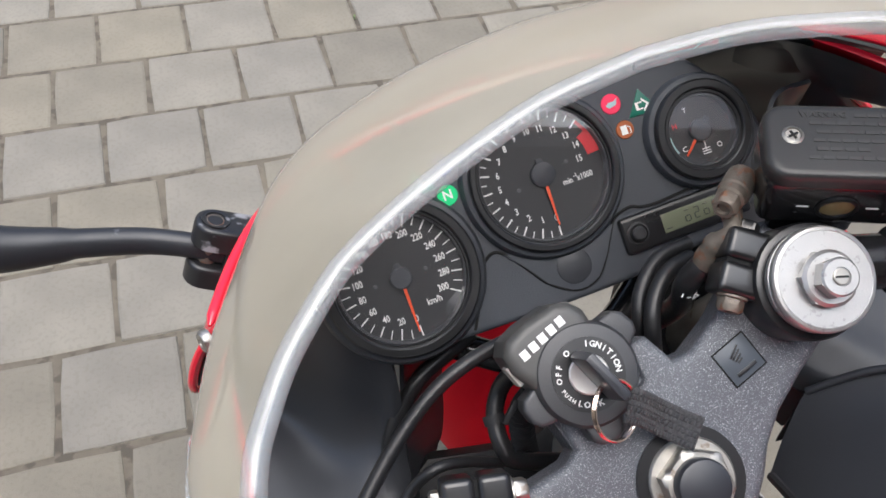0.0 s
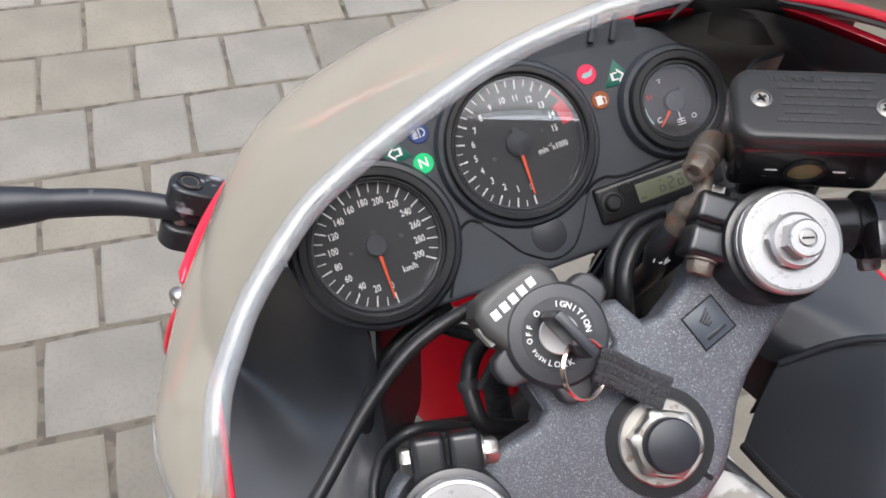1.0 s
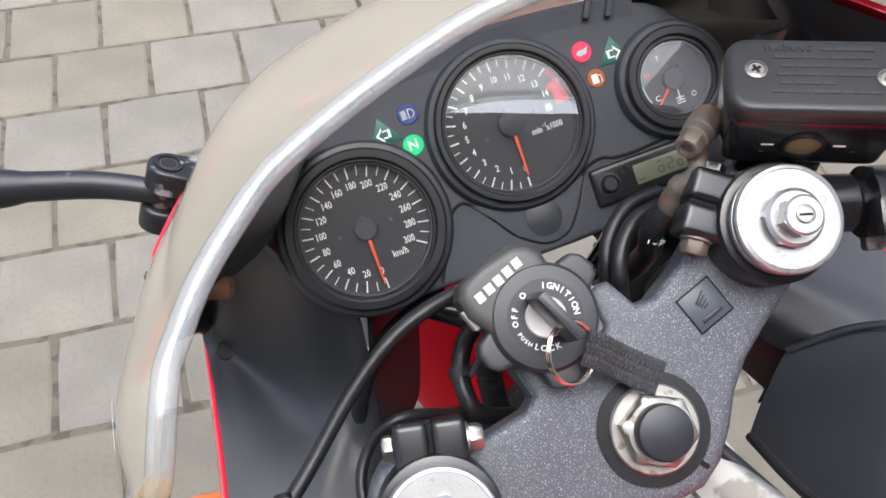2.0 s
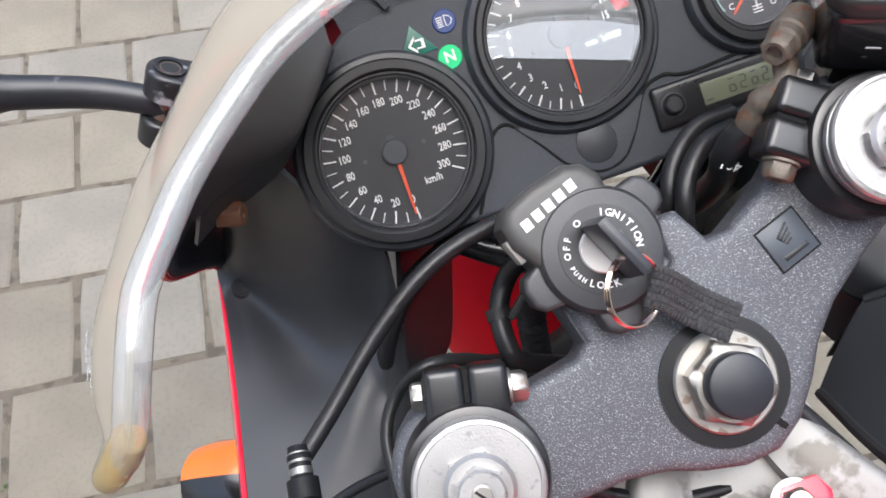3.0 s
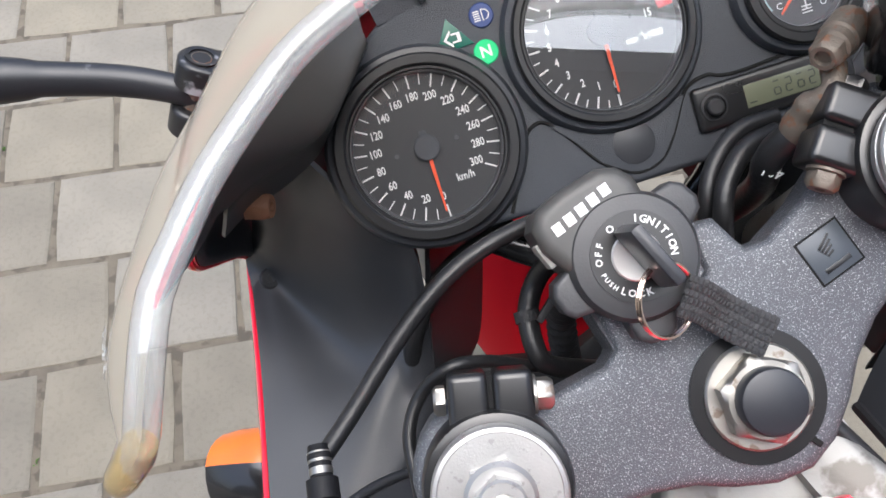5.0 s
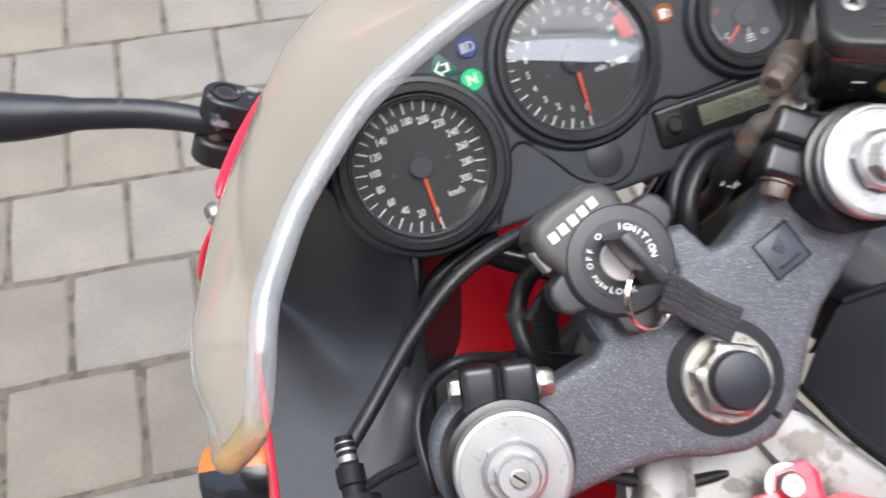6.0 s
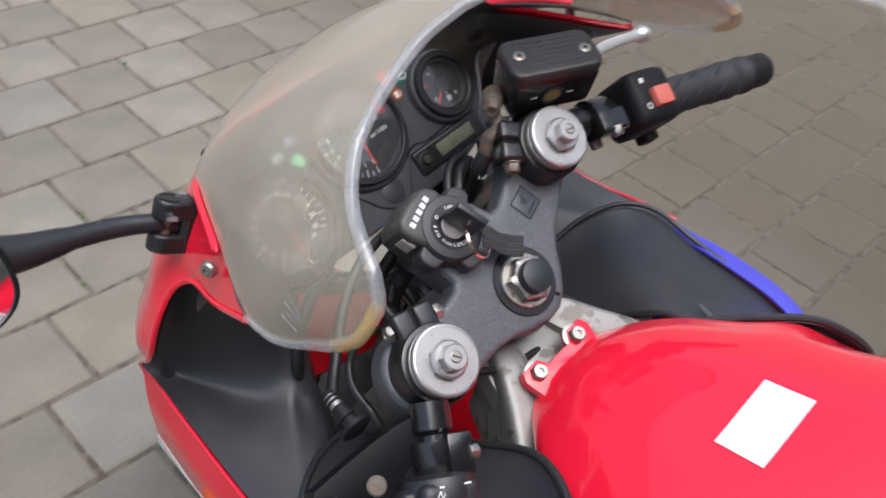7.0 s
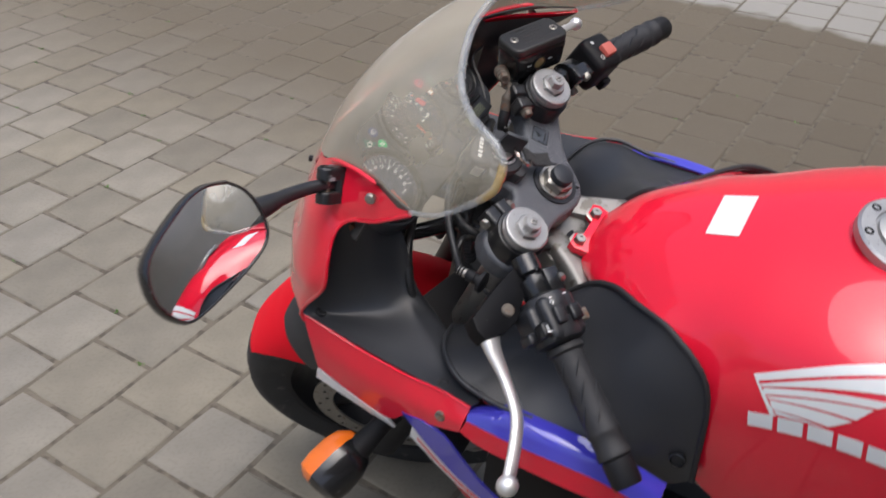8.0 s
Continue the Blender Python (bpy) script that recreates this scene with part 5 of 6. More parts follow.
    letters(bm, "N", 0.0070, along(-1, 0.058, 0.0312, 0.013) @ pose(0, 0, 0, 0, 90, 0) @ pose(0, 0, 0, 0, 0, 60), 0.00015)
    part("switch_letter", bm, PRINT, box)
    bm = bmesh.new()
    ring(bm, [(0.0018, 0), (0.0025, 0), (0.0025, 0.0003), (0.0018, 0.0003)], along(-1, 0.060, 0.0312, 0.0) @ pose(0, 0, 0, 0, 90, 0), 18)
    part("switch_print", bm, PRINT, box)
    for size, spot in (((0.0004, 0.0014, 0.007), (0.084, 0.0322, 0.033)), ((0.0004, 0.006, 0.0012), (0.088, 0.0322, 0.032))):
        bm = bmesh.new()
        rbox(bm, size, along(-1, *spot))
        part("switch_print", bm, PRINT, box)


clutch_side()


def brake_side():
    bm = bmesh.new()
    rbox(bm, (0.056, 0.052, 0.050), along(1, 0.082, 0.004, 0.0), 0.012, 3)
    rbox(bm, (0.020, 0.030, 0.036), along(1, 0.082, 0.020, -0.010), 0.006, 3)
    rbox(bm, (0.018, 0.014, 0.016), along(1, 0.096, -0.016, -0.026), 0.004)
    box = part("switch_housing", bm, CAST_BLACK, bar_right, "black right switch housing")
    bm = bmesh.new()
    rbox(bm, (0.012, 0.018, 0.020), along(1, 0.084, 0.033, -0.004), 0.003)
    part("kill_switch", bm, KILL, box, "faded red kill switch")
    bm = bmesh.new()
    ring(bm, [(0.0022, 0), (0.0030, 0), (0.0030, 0.0003), (0.0022, 0.0003)], along(1, 0.068, 0.0328, -0.010) @ pose(0, 0, 0, 0, 90, 0), 20)
    part("switch_print", bm, PRINT, box)
    bm = bmesh.new()
    rbox(bm, (0.0004, 0.0045, 0.0045), along(1, 0.070, 0.0326, 0.014))
    part("switch_print", bm, PRINT, box)
    # brake lever
    path = even([(0.190, 0.052, 0.012), (0.222, 0.045, 0.0), (0.262, 0.032, -0.018), (0.300, 0.014, -0.036), (0.352, -0.014, -0.060)], 22)
    bm = bmesh.new()
    tube(bm, [YOKE @ p for p in path], 0.0055, 12, 0.75)
    bmesh.ops.create_uvsphere(bm, u_segments=18, v_segments=12, radius=0.0098, matrix=YOKE @ Matrix.Translation((0.355, -0.016, -0.062)))
    part("brake_lever", bm, LEVER_ALLOY, bike, "bare aluminium brake lever with ball end")
    # fluid reservoir, level
    at = pose(0.1282, 0.1081, 1.0175, 0, 0, -26)
    bm = bmesh.new()
    rbox(bm, (0.083, 0.0425, 0.040), at @ pose(-0.004, 0.0, -0.029) @ pose(0, 0, 0, 180), 0.007, 4, 0.93)
    rbox(bm, (0.044, 0.030, 0.020), at @ pose(-0.012, -0.001, -0.054), 0.005)
    tank_ob = part("fluid_reservoir", bm, GLOSS_BLACK, bike, "black brake fluid reservoir")
    bm = bmesh.new()
    rim = [(sx * 0.031 + 0.012 * math.cos(math.radians(a)) - 0.004, sy * 0.0105 + 0.012 * math.sin(math.radians(a))) for sx, sy, a0 in ((1, 1, 0), (-1, 1, 90), (-1, -1, 180), (1, -1, 270)) for a in range(a0, a0 + 91, 15)]
    prism(bm, rim, -0.0085, 0.0, at, 0.0050, 5)
    lid = part("reservoir_lid", bm, LID_BLACK, tank_ob, "black reservoir lid with raised wording", sharp=60)
    bm = bmesh.new()
    prism(bm, rim, -0.0098, -0.0086, at, 0.0)
    part("lid_gasket", bm, BEZEL, tank_ob)
    for x, y in ((-0.033, 0.002), (0.027, -0.002)):
        bm = bmesh.new()
        lathe(bm, [(0.0054, -0.0015), (0.0054, 0.0003), (0.0040, 0.0011), (0.0036, 0.0004)], at @ pose(x, y, 0), 22)
        part("lid_screw", bm, STEEL, lid, "cross-head lid screw")
        bm = bmesh.new()
        rbox(bm, (0.0050, 0.0011, 0.0005), at @ pose(x, y, 0.0007, 0, 0, 30))
        rbox(bm, (0.0050, 0.0011, 0.0005), at @ pose(x, y, 0.0007, 0, 0, 120))
        part("screw_cross", bm, CAST_BLACK, lid)
    bm = bmesh.new()
    letters(bm, "WARNING", 0.0052, at @ pose(-0.0175, 0.0150, 0.0001), 0.0003, 0.0, 0.9)
    for k, (x, w, n) in enumerate(((0.010, 0.026, 4), (-0.002, 0.046, 7), (0.001, 0.046, 6), (0.0, 0.048, 7), (-0.010, 0.026, 4), (-0.002, 0.050, 8))):
        y = 0.0150 - 0.0052 * k
        for j in range(n):
            rbox(bm, (w / n - 0.0012, 0.0019, 0.0005), at @ pose(x - w / 2 + w / n * (j + 0.5), y, 0.0001), 0.0)
    tagged(part("raised_wording", bm, WORN_EDGE, lid), kind="stuff")
    # sight glass
    bm = bmesh.new()
    face = axis_to(at @ V((-0.006, -0.0204, -0.030)), at @ V((-0.006, -0.05, -0.032)))
    ring(bm, [(0.0085, -0.002), (0.0105, -0.002), (0.0105, 0.0012), (0.0085, 0.0012)], face, 32)
    part("sight_ring", bm, BEZEL, tank_ob)
    bm = bmesh.new()
    lathe(bm, [(0.0086, -0.002), (0.0086, 0.0002), (0.006, 0.0006)], face, 28)
    part("sight_glass", bm, GOLD, tank_ob, "amber fluid sight glass")
    for x in (-0.023, 0.011):
        bm = bmesh.new()
        rbox(bm, (0.006, 0.0008, 0.0010), at @ pose(x, -0.0204, -0.0295))
        part("level_mark", bm, PRINT, tank_ob)
    # banjo bolt, union and hose
    p = YOKE @ V((0.111, 0.104, 0.010))
    out = V((-0.75, -0.55, 0.25)).normalized()
    bm = bmesh.new()
    lathe(bm, [(0.0088, -0.024), (0.0088, -0.010), (0.0078, -0.009), (0.0078, -0.004), (0.0062, -0.003), (0.0062, 0.004), (0.0054, 0.0055), (0.0036, 0.0055), (0.0033, 0.003)], axis_to(p, p + out), 30, hexed=(4, 5))
    banjo = part("banjo_bolt", bm, RUSTY, bike, "tarnished banjo bolt and union")
    hose = even([p - out * 0.012 + V((-0.003, -0.006, -0.01)), YOKE @ V((0.106, 0.090, 0.002)), YOKE @ V((0.097, 0.089, -0.008)), YOKE @ V((0.089, 0.083, -0.020))], 14)
    bm = bmesh.new()
    tube(bm, hose, [0.0058, 0.0056, 0.0052, 0.005, 0.005, 0.005, 0.0052, 0.0066, 0.0068, 0.0056, 0.0066, 0.0068, 0.0066, 0.0062], 14)
    part("hose_end", bm, RUSTY, banjo, "tarnished crimped hose end")
    bm = bmesh.new()
    tube(bm, even([hose[-1], YOKE @ V((0.079, 0.080, -0.030)), YOKE @ V((0.074, 0.068, -0.060)), YOKE @ V((0.060, 0.06, -0.15)), YOKE @ V((0.04, 0.06, -0.26))], 28), 0.0072, 14)
    sleeve = part("hose_sleeve", bm, CABLE, banjo, "black rubber brake hose with pale figures")
    bm = bmesh.new()
    letters(bm, "401", 0.008, axis_to(YOKE @ V((0.0775, 0.077, -0.0335)), YOKE @ V((0.0735, 0.069, -0.020))) @ pose(0, 0, 0.0055, 0, 0, 150), 0.0002)
    part("hose_print", bm, PRINT, sleeve)
    bm = bmesh.new()
    tube(bm, [YOKE @ q for q in even([(0.101, 0.084, -0.060), (0.082, 0.0875, -0.054), (0.063, 0.080, -0.052), (0.051, 0.066, -0.055), (0.046, 0.050, -0.075), (0.044, 0.03, -0.13)], 30)], 0.0052, 12)
    part("throttle_cable", bm, CABLE, bike, "black throttle cable loop")
    bm = bmesh.new()
    tube(bm, [YOKE @ q for q in even([(0.108, 0.090, -0.066), (0.086, 0.096, -0.062), (0.064, 0.089, -0.060), (0.050, 0.074, -0.063), (0.043, 0.056, -0.085), (0.040, 0.03, -0.14)], 30)], 0.0045, 12)
    part("throttle_cable", bm, CABLE, bike)


brake_side()


def loose_wiring():
    runs = [("switch_wire", [(-0.150, 0.045, -0.06), (-0.144, 0.056, -0.060), (-0.133, 0.078, -0.066), (-0.116, 0.090, -0.068), (-0.096, 0.092, -0.060), (-0.080, 0.082, -0.070), (-0.064, 0.064, -0.090), (-0.05, 0.05, -0.13)], 0.0034, CABLE),
            ("lock_wire", [(-0.030, 0.03, -0.12), (-0.056, 0.058, -0.090), (-0.057, 0.071, -0.086), (-0.048, 0.088, -0.088), (-0.033, 0.099, -0.085), (-0.017, 0.103, -0.06)], 0.0055, CABLE),
            ("wire_conduit", [(-0.046, 0.040, -0.16), (-0.040, 0.060, -0.13), (-0.032, 0.075, -0.11), (-0.020, 0.085, -0.07)], 0.0075, RUBBER),
            ("wire_loom", [(-0.02, 0.13, -0.16), (-0.07, 0.13, -0.15), (-0.11, 0.11, -0.17), (-0.13, 0.08, -0.20)], 0.006, CABLE),
            ("wire_loom", [(0.015, 0.01, -0.045), (0.028, -0.03, -0.050), (0.034, -0.065, -0.050), (0.040, -0.10, -0.060)], 0.005, CABLE),
            ("wire_loom", [(-0.075, 0.0, -0.045), (-0.06, -0.02, -0.05), (-0.045, -0.035, -0.05), (-0.02, -0.05, -0.055)], 0.0035, CABLE)]
    for name, pts, r, mat in runs:
        bm = bmesh.new()
        fine = even(pts, 34)
        tube(bm, [YOKE @ q for q in fine], [r * (1 + (0.16 if name == "wire_conduit" and i % 2 else 0)) for i in range(34)], 12)
        part(name, bm, mat, bike, "black wiring run")
    bm = bmesh.new()
    ring(bm, [(0.0056, -0.003), (0.0068, -0.003), (0.0068, 0.003), (0.0056, 0.003)], axis_to(YOKE @ V((-0.050, 0.086, -0.088)), YOKE @ V((-0.057, 0.071, -0.086))), 20)
    rbox(bm, (0.016, 0.004, 0.006), YOKE @ pose(-0.040, 0.083, -0.086, 0, 0, 20), 0.001)
    part("cable_tie", bm, RUBBER, bike)
    # fairing stay behind the dash
    bm = bmesh.new()
    tube(bm, even([(-0.10, 0.20, 0.80), (-0.05, 0.16, 0.79), (0, 0.14, 0.78), (0.05, 0.16, 0.79), (0.10, 0.20, 0.80)], 20), 0.011, 12)
    tube(bm, [(0, 0.14, 0.78), (0, 0.05, 0.74)], 0.014, 12)
    part("fairing_stay", bm, GLOSS_BLACK, bike, "black fairing stay")


loose_wiring()


# instrument panel
def dial_unit(dash, name, label, x, y, glass_r, ring_r, outer_r):
    at = PANEL @ pose(x, y, 0.0064)
    bm = bmesh.new()
    ring(bm, [(glass_r + 0.0005, -0.006), (outer_r, -0.006), (outer_r, 0.0035), (outer_r - 0.0012, 0.0052), (ring_r + 0.001, 0.0052), (ring_r, 0.0045), (ring_r - 0.0004, 0.0025), (glass_r + 0.0012, 0.0025), (glass_r + 0.0005, 0.0018)], at, 72)
    bezel = part(name, bm, BEZEL, dash, label, sharp=30)
    bm = bmesh.new()
    ring(bm, [(outer_r - 0.001, 0.0005), (outer_r + 0.0030, -0.0005), (outer_r + 0.0050, -0.0035), (outer_r + 0.0060, -0.014), (outer_r + 0.0085, -0.040), (outer_r + 0.004, -0.040), (outer_r - 0.001, -0.012)], at, 72)
    part("dial_skirt", bm, LINER if name == "speedometer" else PANEL_BLACK, bezel)
    bm = bmesh.new()
    lathe(bm, [(glass_r + 0.001, -0.0065), (glass_r + 0.001, -0.0050)], at, 64)
    part("dial_face", bm, DIAL, bezel)
    bm = bmesh.new()
    ring(bm, [(glass_r - 0.0008, -0.0050), (glass_r + 0.0004, -0.0050), (glass_r + 0.0004, 0.001), (glass_r - 0.0002, 0.001)], at, 72)
    part("inner_rim", bm, LABEL_GREY, bezel)
    bm = bmesh.new()
    bmesh.ops.create_circle(bm, cap_ends=True, segments=64, radius=glass_r + 0.0006, matrix=at @ pose(0, 0, 0.0012))
    pane = part("dial_glass", bm, GLASS, bezel, "clear dial glass", normals=False)
    pane.visible_shadow = False
    return bezel, at


def pointer(bezel, at, angle, reach, hub):
    bm = bmesh.new()
    m = at @ pose(0, 0, -0.0028, 0, 0, angle)
    prism(bm, [(0.002, -0.0011), (reach, -0.0005), (reach, 0.0005), (0.002, 0.0011)], 0, 0.0006, m)
    part("needle", bm, NEEDLE, bezel, "orange-red needle")
    bm = bmesh.new()
    lathe(bm, [(hub, -0.0044), (hub, -0.0014), (hub * 0.9, -0.0008)], at, 36)
    rbox(bm, (hub * 0.55, hub * 0.55, 0.002), m @ pose(-hub * 1.05, 0, 0.0006), 0.0003)
    part("needle_hub", bm, PANEL_BLACK, bezel, "grey-black needle hub")


def ticks(bm, at, angles, r0, r1, w):
    for a in angles:
        rbox(bm, (r1 - r0, w, 0.0003), at @ pose(0, 0, -0.0047, 0, 0, a) @ pose((r0 + r1) / 2, 0, 0))


def instruments():
    outline = [(-0.1, -0.052), (-0.075, -0.0495), (0.0, -0.0515), (0.066, -0.050), (0.12, -0.040), (0.152, -0.022), (0.158, 0.008), (0.154, 0.032), (0.138, 0.055), (0.112, 0.078), (0.06, 0.084), (0.0, 0.086), (-0.05, 0.083), (-0.1, 0.074), (-0.128, 0.052), (-0.148, 0.026), (-0.153, 0.0), (-0.146, -0.024), (-0.128, -0.044)]
    smooth = [(p.x, p.y) for p in spline([(x, y, 0) for x, y in outline + outline[:1]], 76)][:-1]
    bm = bmesh.new()
    prism(bm, smooth, -0.045, 0.0, PANEL, 0.004, 3)
    dash = part("instrument_panel", bm, PANEL_BLACK, bike, "grained black instrument panel")
    # raised rear wall of the panel with two ribs
    bm = bmesh.new()
    rows = []
    for i in range(22):
        u = -0.105 + 0.21 * i / 21
        top = 0.084 - 0.9 * abs(u) ** 2
        rows.append([PANEL @ V((u, top - 0.004, 0.0)), PANEL @ V((u * 1.02, top + 0.008, 0.001)), PANEL @ V((u * 1.03, top + 0.012, -0.008)), PANEL @ V((u * 1.03, top + 0.013, -0.03))])
    sheet(bm, rows, 0.002)
    part("panel_shelf", bm, PANEL_BLACK, dash)
    for x, tilt in ((-0.082, 28), (0.092, -28)):
        bm = bmesh.new()
        rbox(bm, (0.004, 0.018, 0.005), PANEL @ pose(x, 0.083, 0.002, 0, 0, tilt), 0.0012)
        rbox(bm, (0.004, 0.018, 0.005), PANEL @ pose(x + (0.014 if x < 0 else -0.014), 0.086, 0.002, 0, 0, tilt), 0.0012)
        part("panel_rib", bm, PANEL_BLACK, dash)
    # the raised lower plate: an edge line that rises between the dials
    line = [(-0.066, -0.046), (-0.058, -0.031), (-0.049, -0.012), (-0.042, -0.0045), (-0.034, -0.0055), (-0.022, -0.020), (-0.012, -0.034), (0.002, -0.044), (0.012, -0.0455), (0.022, -0.0415), (0.031, -0.030), (0.040, -0.014), (0.046, -0.0085), (0.056, -0.0065), (0.063, -0.009), (0.075, -0.010), (0.10, -0.0085), (0.135, -0.006)]
    bm = bmesh.new()
    tube(bm, [PANEL @ V((p.x, p.y, 0.0004)) for p in spline([(x, y, 0) for x, y in line], 70)], 0.0010, 6)
    part("plate_groove", bm, VOID, dash)
    bm = bmesh.new()
    wedge = [(-0.034, -0.0065), (-0.022, -0.021), (-0.012, -0.035), (0.002, -0.0445), (0.012, -0.0460), (0.022, -0.042), (0.031, -0.031), (0.042, -0.012), (0.028, -0.016), (0.006, -0.0175), (-0.016, -0.013)]
    prism(bm, wedge, -0.001, 0.0013, PANEL, 0.0008)
    part("centre_wedge", bm, PANEL_BLACK, dash)
    bm = bmesh.new()
    lathe(bm, [(0.0115, 0.0005), (0.0115, 0.0017), (0.0105, 0.0021)], PANEL @ pose(0.008, -0.0295, 0), 36)
    part("blank_plug", bm, LINER, dash, "round black blanking plug")

    # speedometer
    sp, at = dial_unit(dash, "speedometer", "round black speedometer with white figures", -0.0995, 0.002, 0.0402, 0.0430, 0.0495)
    a_of = lambda v: -88 - 304.5 * v / 300
    bm = bmesh.new()
    ticks(bm, at, [a_of(v) for v in range(0, 301, 20)], 0.0322, 0.0392, 0.0009)
    ticks(bm, at, [a_of(v) for v in range(10, 300, 20)], 0.0335, 0.0392, 0.0006)
    part("scale_marks", bm, PRINT, sp)
    bm = bmesh.new()
    for v in range(0, 301, 20):
        a = radians(a_of(v))
        letters(bm, str(v), 0.0062, at @ pose(0.0276 * math.cos(a), 0.0276 * math.sin(a), -0.0047), 0.0001, 0.00012, 0.76)
    letters(bm, "km/h", 0.0058, at @ pose(0.0155, -0.0205, -0.0047), 0.0001, 0.0001, 0.85)
    part("scale_figures", bm, PRINT, sp)
    pointer(sp, at, -90.0, 0.0355, 0.0070)
    bm = bmesh.new()
    for x, y in ((-0.0168, 0.0), (0.0168, 0.0004)):
        lathe(bm, [(0.0013, -0.0050), (0.0013, -0.0042), (0.0007, -0.0040)], at @ pose(x, y, 0), 14)
    part("face_screw", bm, LABEL_GREY, sp)
    # tachometer
    ta, at = dial_unit(dash, "tachometer", "round black tachometer with red zone", 0.0075, 0.0325, 0.0415, 0.0440, 0.0490)
    b_of = lambda v: -91 - 265 * v / 15 + (0 if v else 0)
    bm = bmesh.new()
    ticks(bm, at, [b_of(v) for v in range(0, 14)], 0.0345, 0.0408, 0.0010)
    ticks(bm, at, [b_of(v + 0.5) for v in range(0, 13)], 0.0365, 0.0408, 0.0006)
    part("scale_marks", bm, PRINT, ta)
    bm = bmesh.new()
    for k in range(26):
        a0, a1 = radians(b_of(13) + (b_of(15) - b_of(13)) * k / 26), radians(b_of(13) + (b_of(15) - b_of(13)) * (k + 1) / 26)
        inner = 0.0385 if k < 9 else 0.0325
        vs = [bm.verts.new(at @ V((r * math.cos(a), r * math.sin(a), -0.0046))) for r, a in ((inner, a0), (0.0408, a0), (0.0408, a1), (inner, a1))]
        bm.faces.new(vs)
    part("red_zone", bm, REDZONE, ta)
    bm = bmesh.new()
    for v in range(0, 16):
        a = radians(b_of(v))
        r = 0.0290 if v < 15 else 0.0262
        letters(bm, str(v), 0.0060, at @ pose(r * math.cos(a), r * math.sin(a), -0.0047), 0.0001, 0.00012, 0.76)
    letters(bm, "min", 0.0054, at @ pose(0.0145, -0.0095, -0.0047), 0.0001, 0.0001, 0.85)
    letters(bm, "-1", 0.0036, at @ pose(0.0200, -0.0075, -0.0047), 0.0001, 0.00006)
    letters(bm, "x1000", 0.0054, at @ pose(0.0262, -0.0095, -0.0047), 0.0001, 0.0001, 0.80)
    part("scale_figures", bm, PRINT, ta)
    pointer(ta, at, -90.5, 0.0335, 0.0078)
    bm = bmesh.new()
    for x, y in ((-0.0175, -0.0045), (0.0175, 0.003)):
        lathe(bm, [(0.0013, -0.0050), (0.0013, -0.0042), (0.0007, -0.0040)], at @ pose(x, y, 0), 14)
    part("face_screw", bm, LABEL_GREY, ta)
    # temperature gauge
    te, at = dial_unit(dash, "temperature_gauge", "small round temperature gauge", 0.1155, 0.0250, 0.0228, 0.0262, 0.0325)
    bm = bmesh.new()
    for k in range(14):
        a = [radians(-150 - 34 * (k + j) / 14) for j in (0, 1)]
        bm.faces.new([bm.verts.new(at @ V((r * math.cos(q), r * math.sin(q), -0.0046))) for r, q in ((0.0195, a[0]), (0.0212, a[0]), (0.0212, a[1]), (0.0195, a[1]))])
    part("cold_scale", bm, TEALMARK, te)
    bm = bmesh.new()
    letters(bm, "C", 0.0050, at @ pose(-0.0130, -0.0090, -0.0046), 0.0001, 0.00006)
    for k in range(3):
        rbox(bm, (0.0055, 0.0007, 0.0003), at @ pose(0.001, -0.0125 - 0.0017 * k, -0.0046))
    rbox(bm, (0.0007, 0.008, 0.0003), at @ pose(0.001, -0.0100, -0.0046))
    letters(bm, "T", 0.0042, at @ pose(-0.0055, 0.0150, -0.0046), 0.0001, 0.00005)
    ring(bm, [(0.0012, -0.0046), (0.0017, -0.0046), (0.0017, -0.0044), (0.0012, -0.0044)], at @ pose(0.0105, -0.0130, 0), 18)
    part("gauge_print", bm, PRINT, te)
    bm = bmesh.new()
    letters(bm, "H", 0.0050, at @ pose(-0.0152, 0.0072, -0.0046), 0.0001, 0.00006)
    part("hot_letter", bm, REDZONE, te)
    pointer(te, at, -136, 0.0190, 0.0072)

    # warning lamps
    def lamp(name, label, x, y, mat, shape, r=0.0066):
        m = PANEL @ pose(x, y, 0)
        bm = bmesh.new()
        if shape == "round":
            lathe(bm, [(r, -0.001), (r, 0.0003), (r * 0.92, 0.0008)], m, 28)
        else:
            d = -1 if shape == "left" else 1
            prism(bm, [(-0.0105 * 1, -0.0068), (0.0105, -0.0068), (0.0008 * d, 0.0098)], -0.001, 0.0006, m, 0.0003)
        ob = part(name, bm, mat, dash, label)
        bm = bmesh.new()
        t = m @ pose(0, 0, 0.0009)
        if shape in ("left", "right"):
            d = -1 if shape == "left" else 1
            arrow = [(0.0052 * d, -0.0012), (0.0006 * d, 0.0036), (0.0006 * d, 0.0014), (-0.0042 * d, 0.0014), (-0.0042 * d, -0.0038), (0.0006 * d, -0.0038), (0.0006 * d, -0.006)]
            inner = [(x0 * 0.62 + 0.0002 * d, (y0 + 0.0012) * 0.62 - 0.0012) for x0, y0 in arrow]
            for k in range(7):
                j = (k + 1) % 7
                bm.faces.new([bm.verts.new(t @ V((*q, 0))) for q in (arrow[k], arrow[j], inner[j], inner[k])])
        elif name == "neutral_lamp":
            letters(bm, "N", 0.0085, t, 0.0001, 0.0002)
        elif name == "high_beam_lamp":
            for k in range(5):
                rbox(bm, (0.0034, 0.0006, 0.0002), t @ pose(-0.0026, 0.0024 - 0.0012 * k, 0))
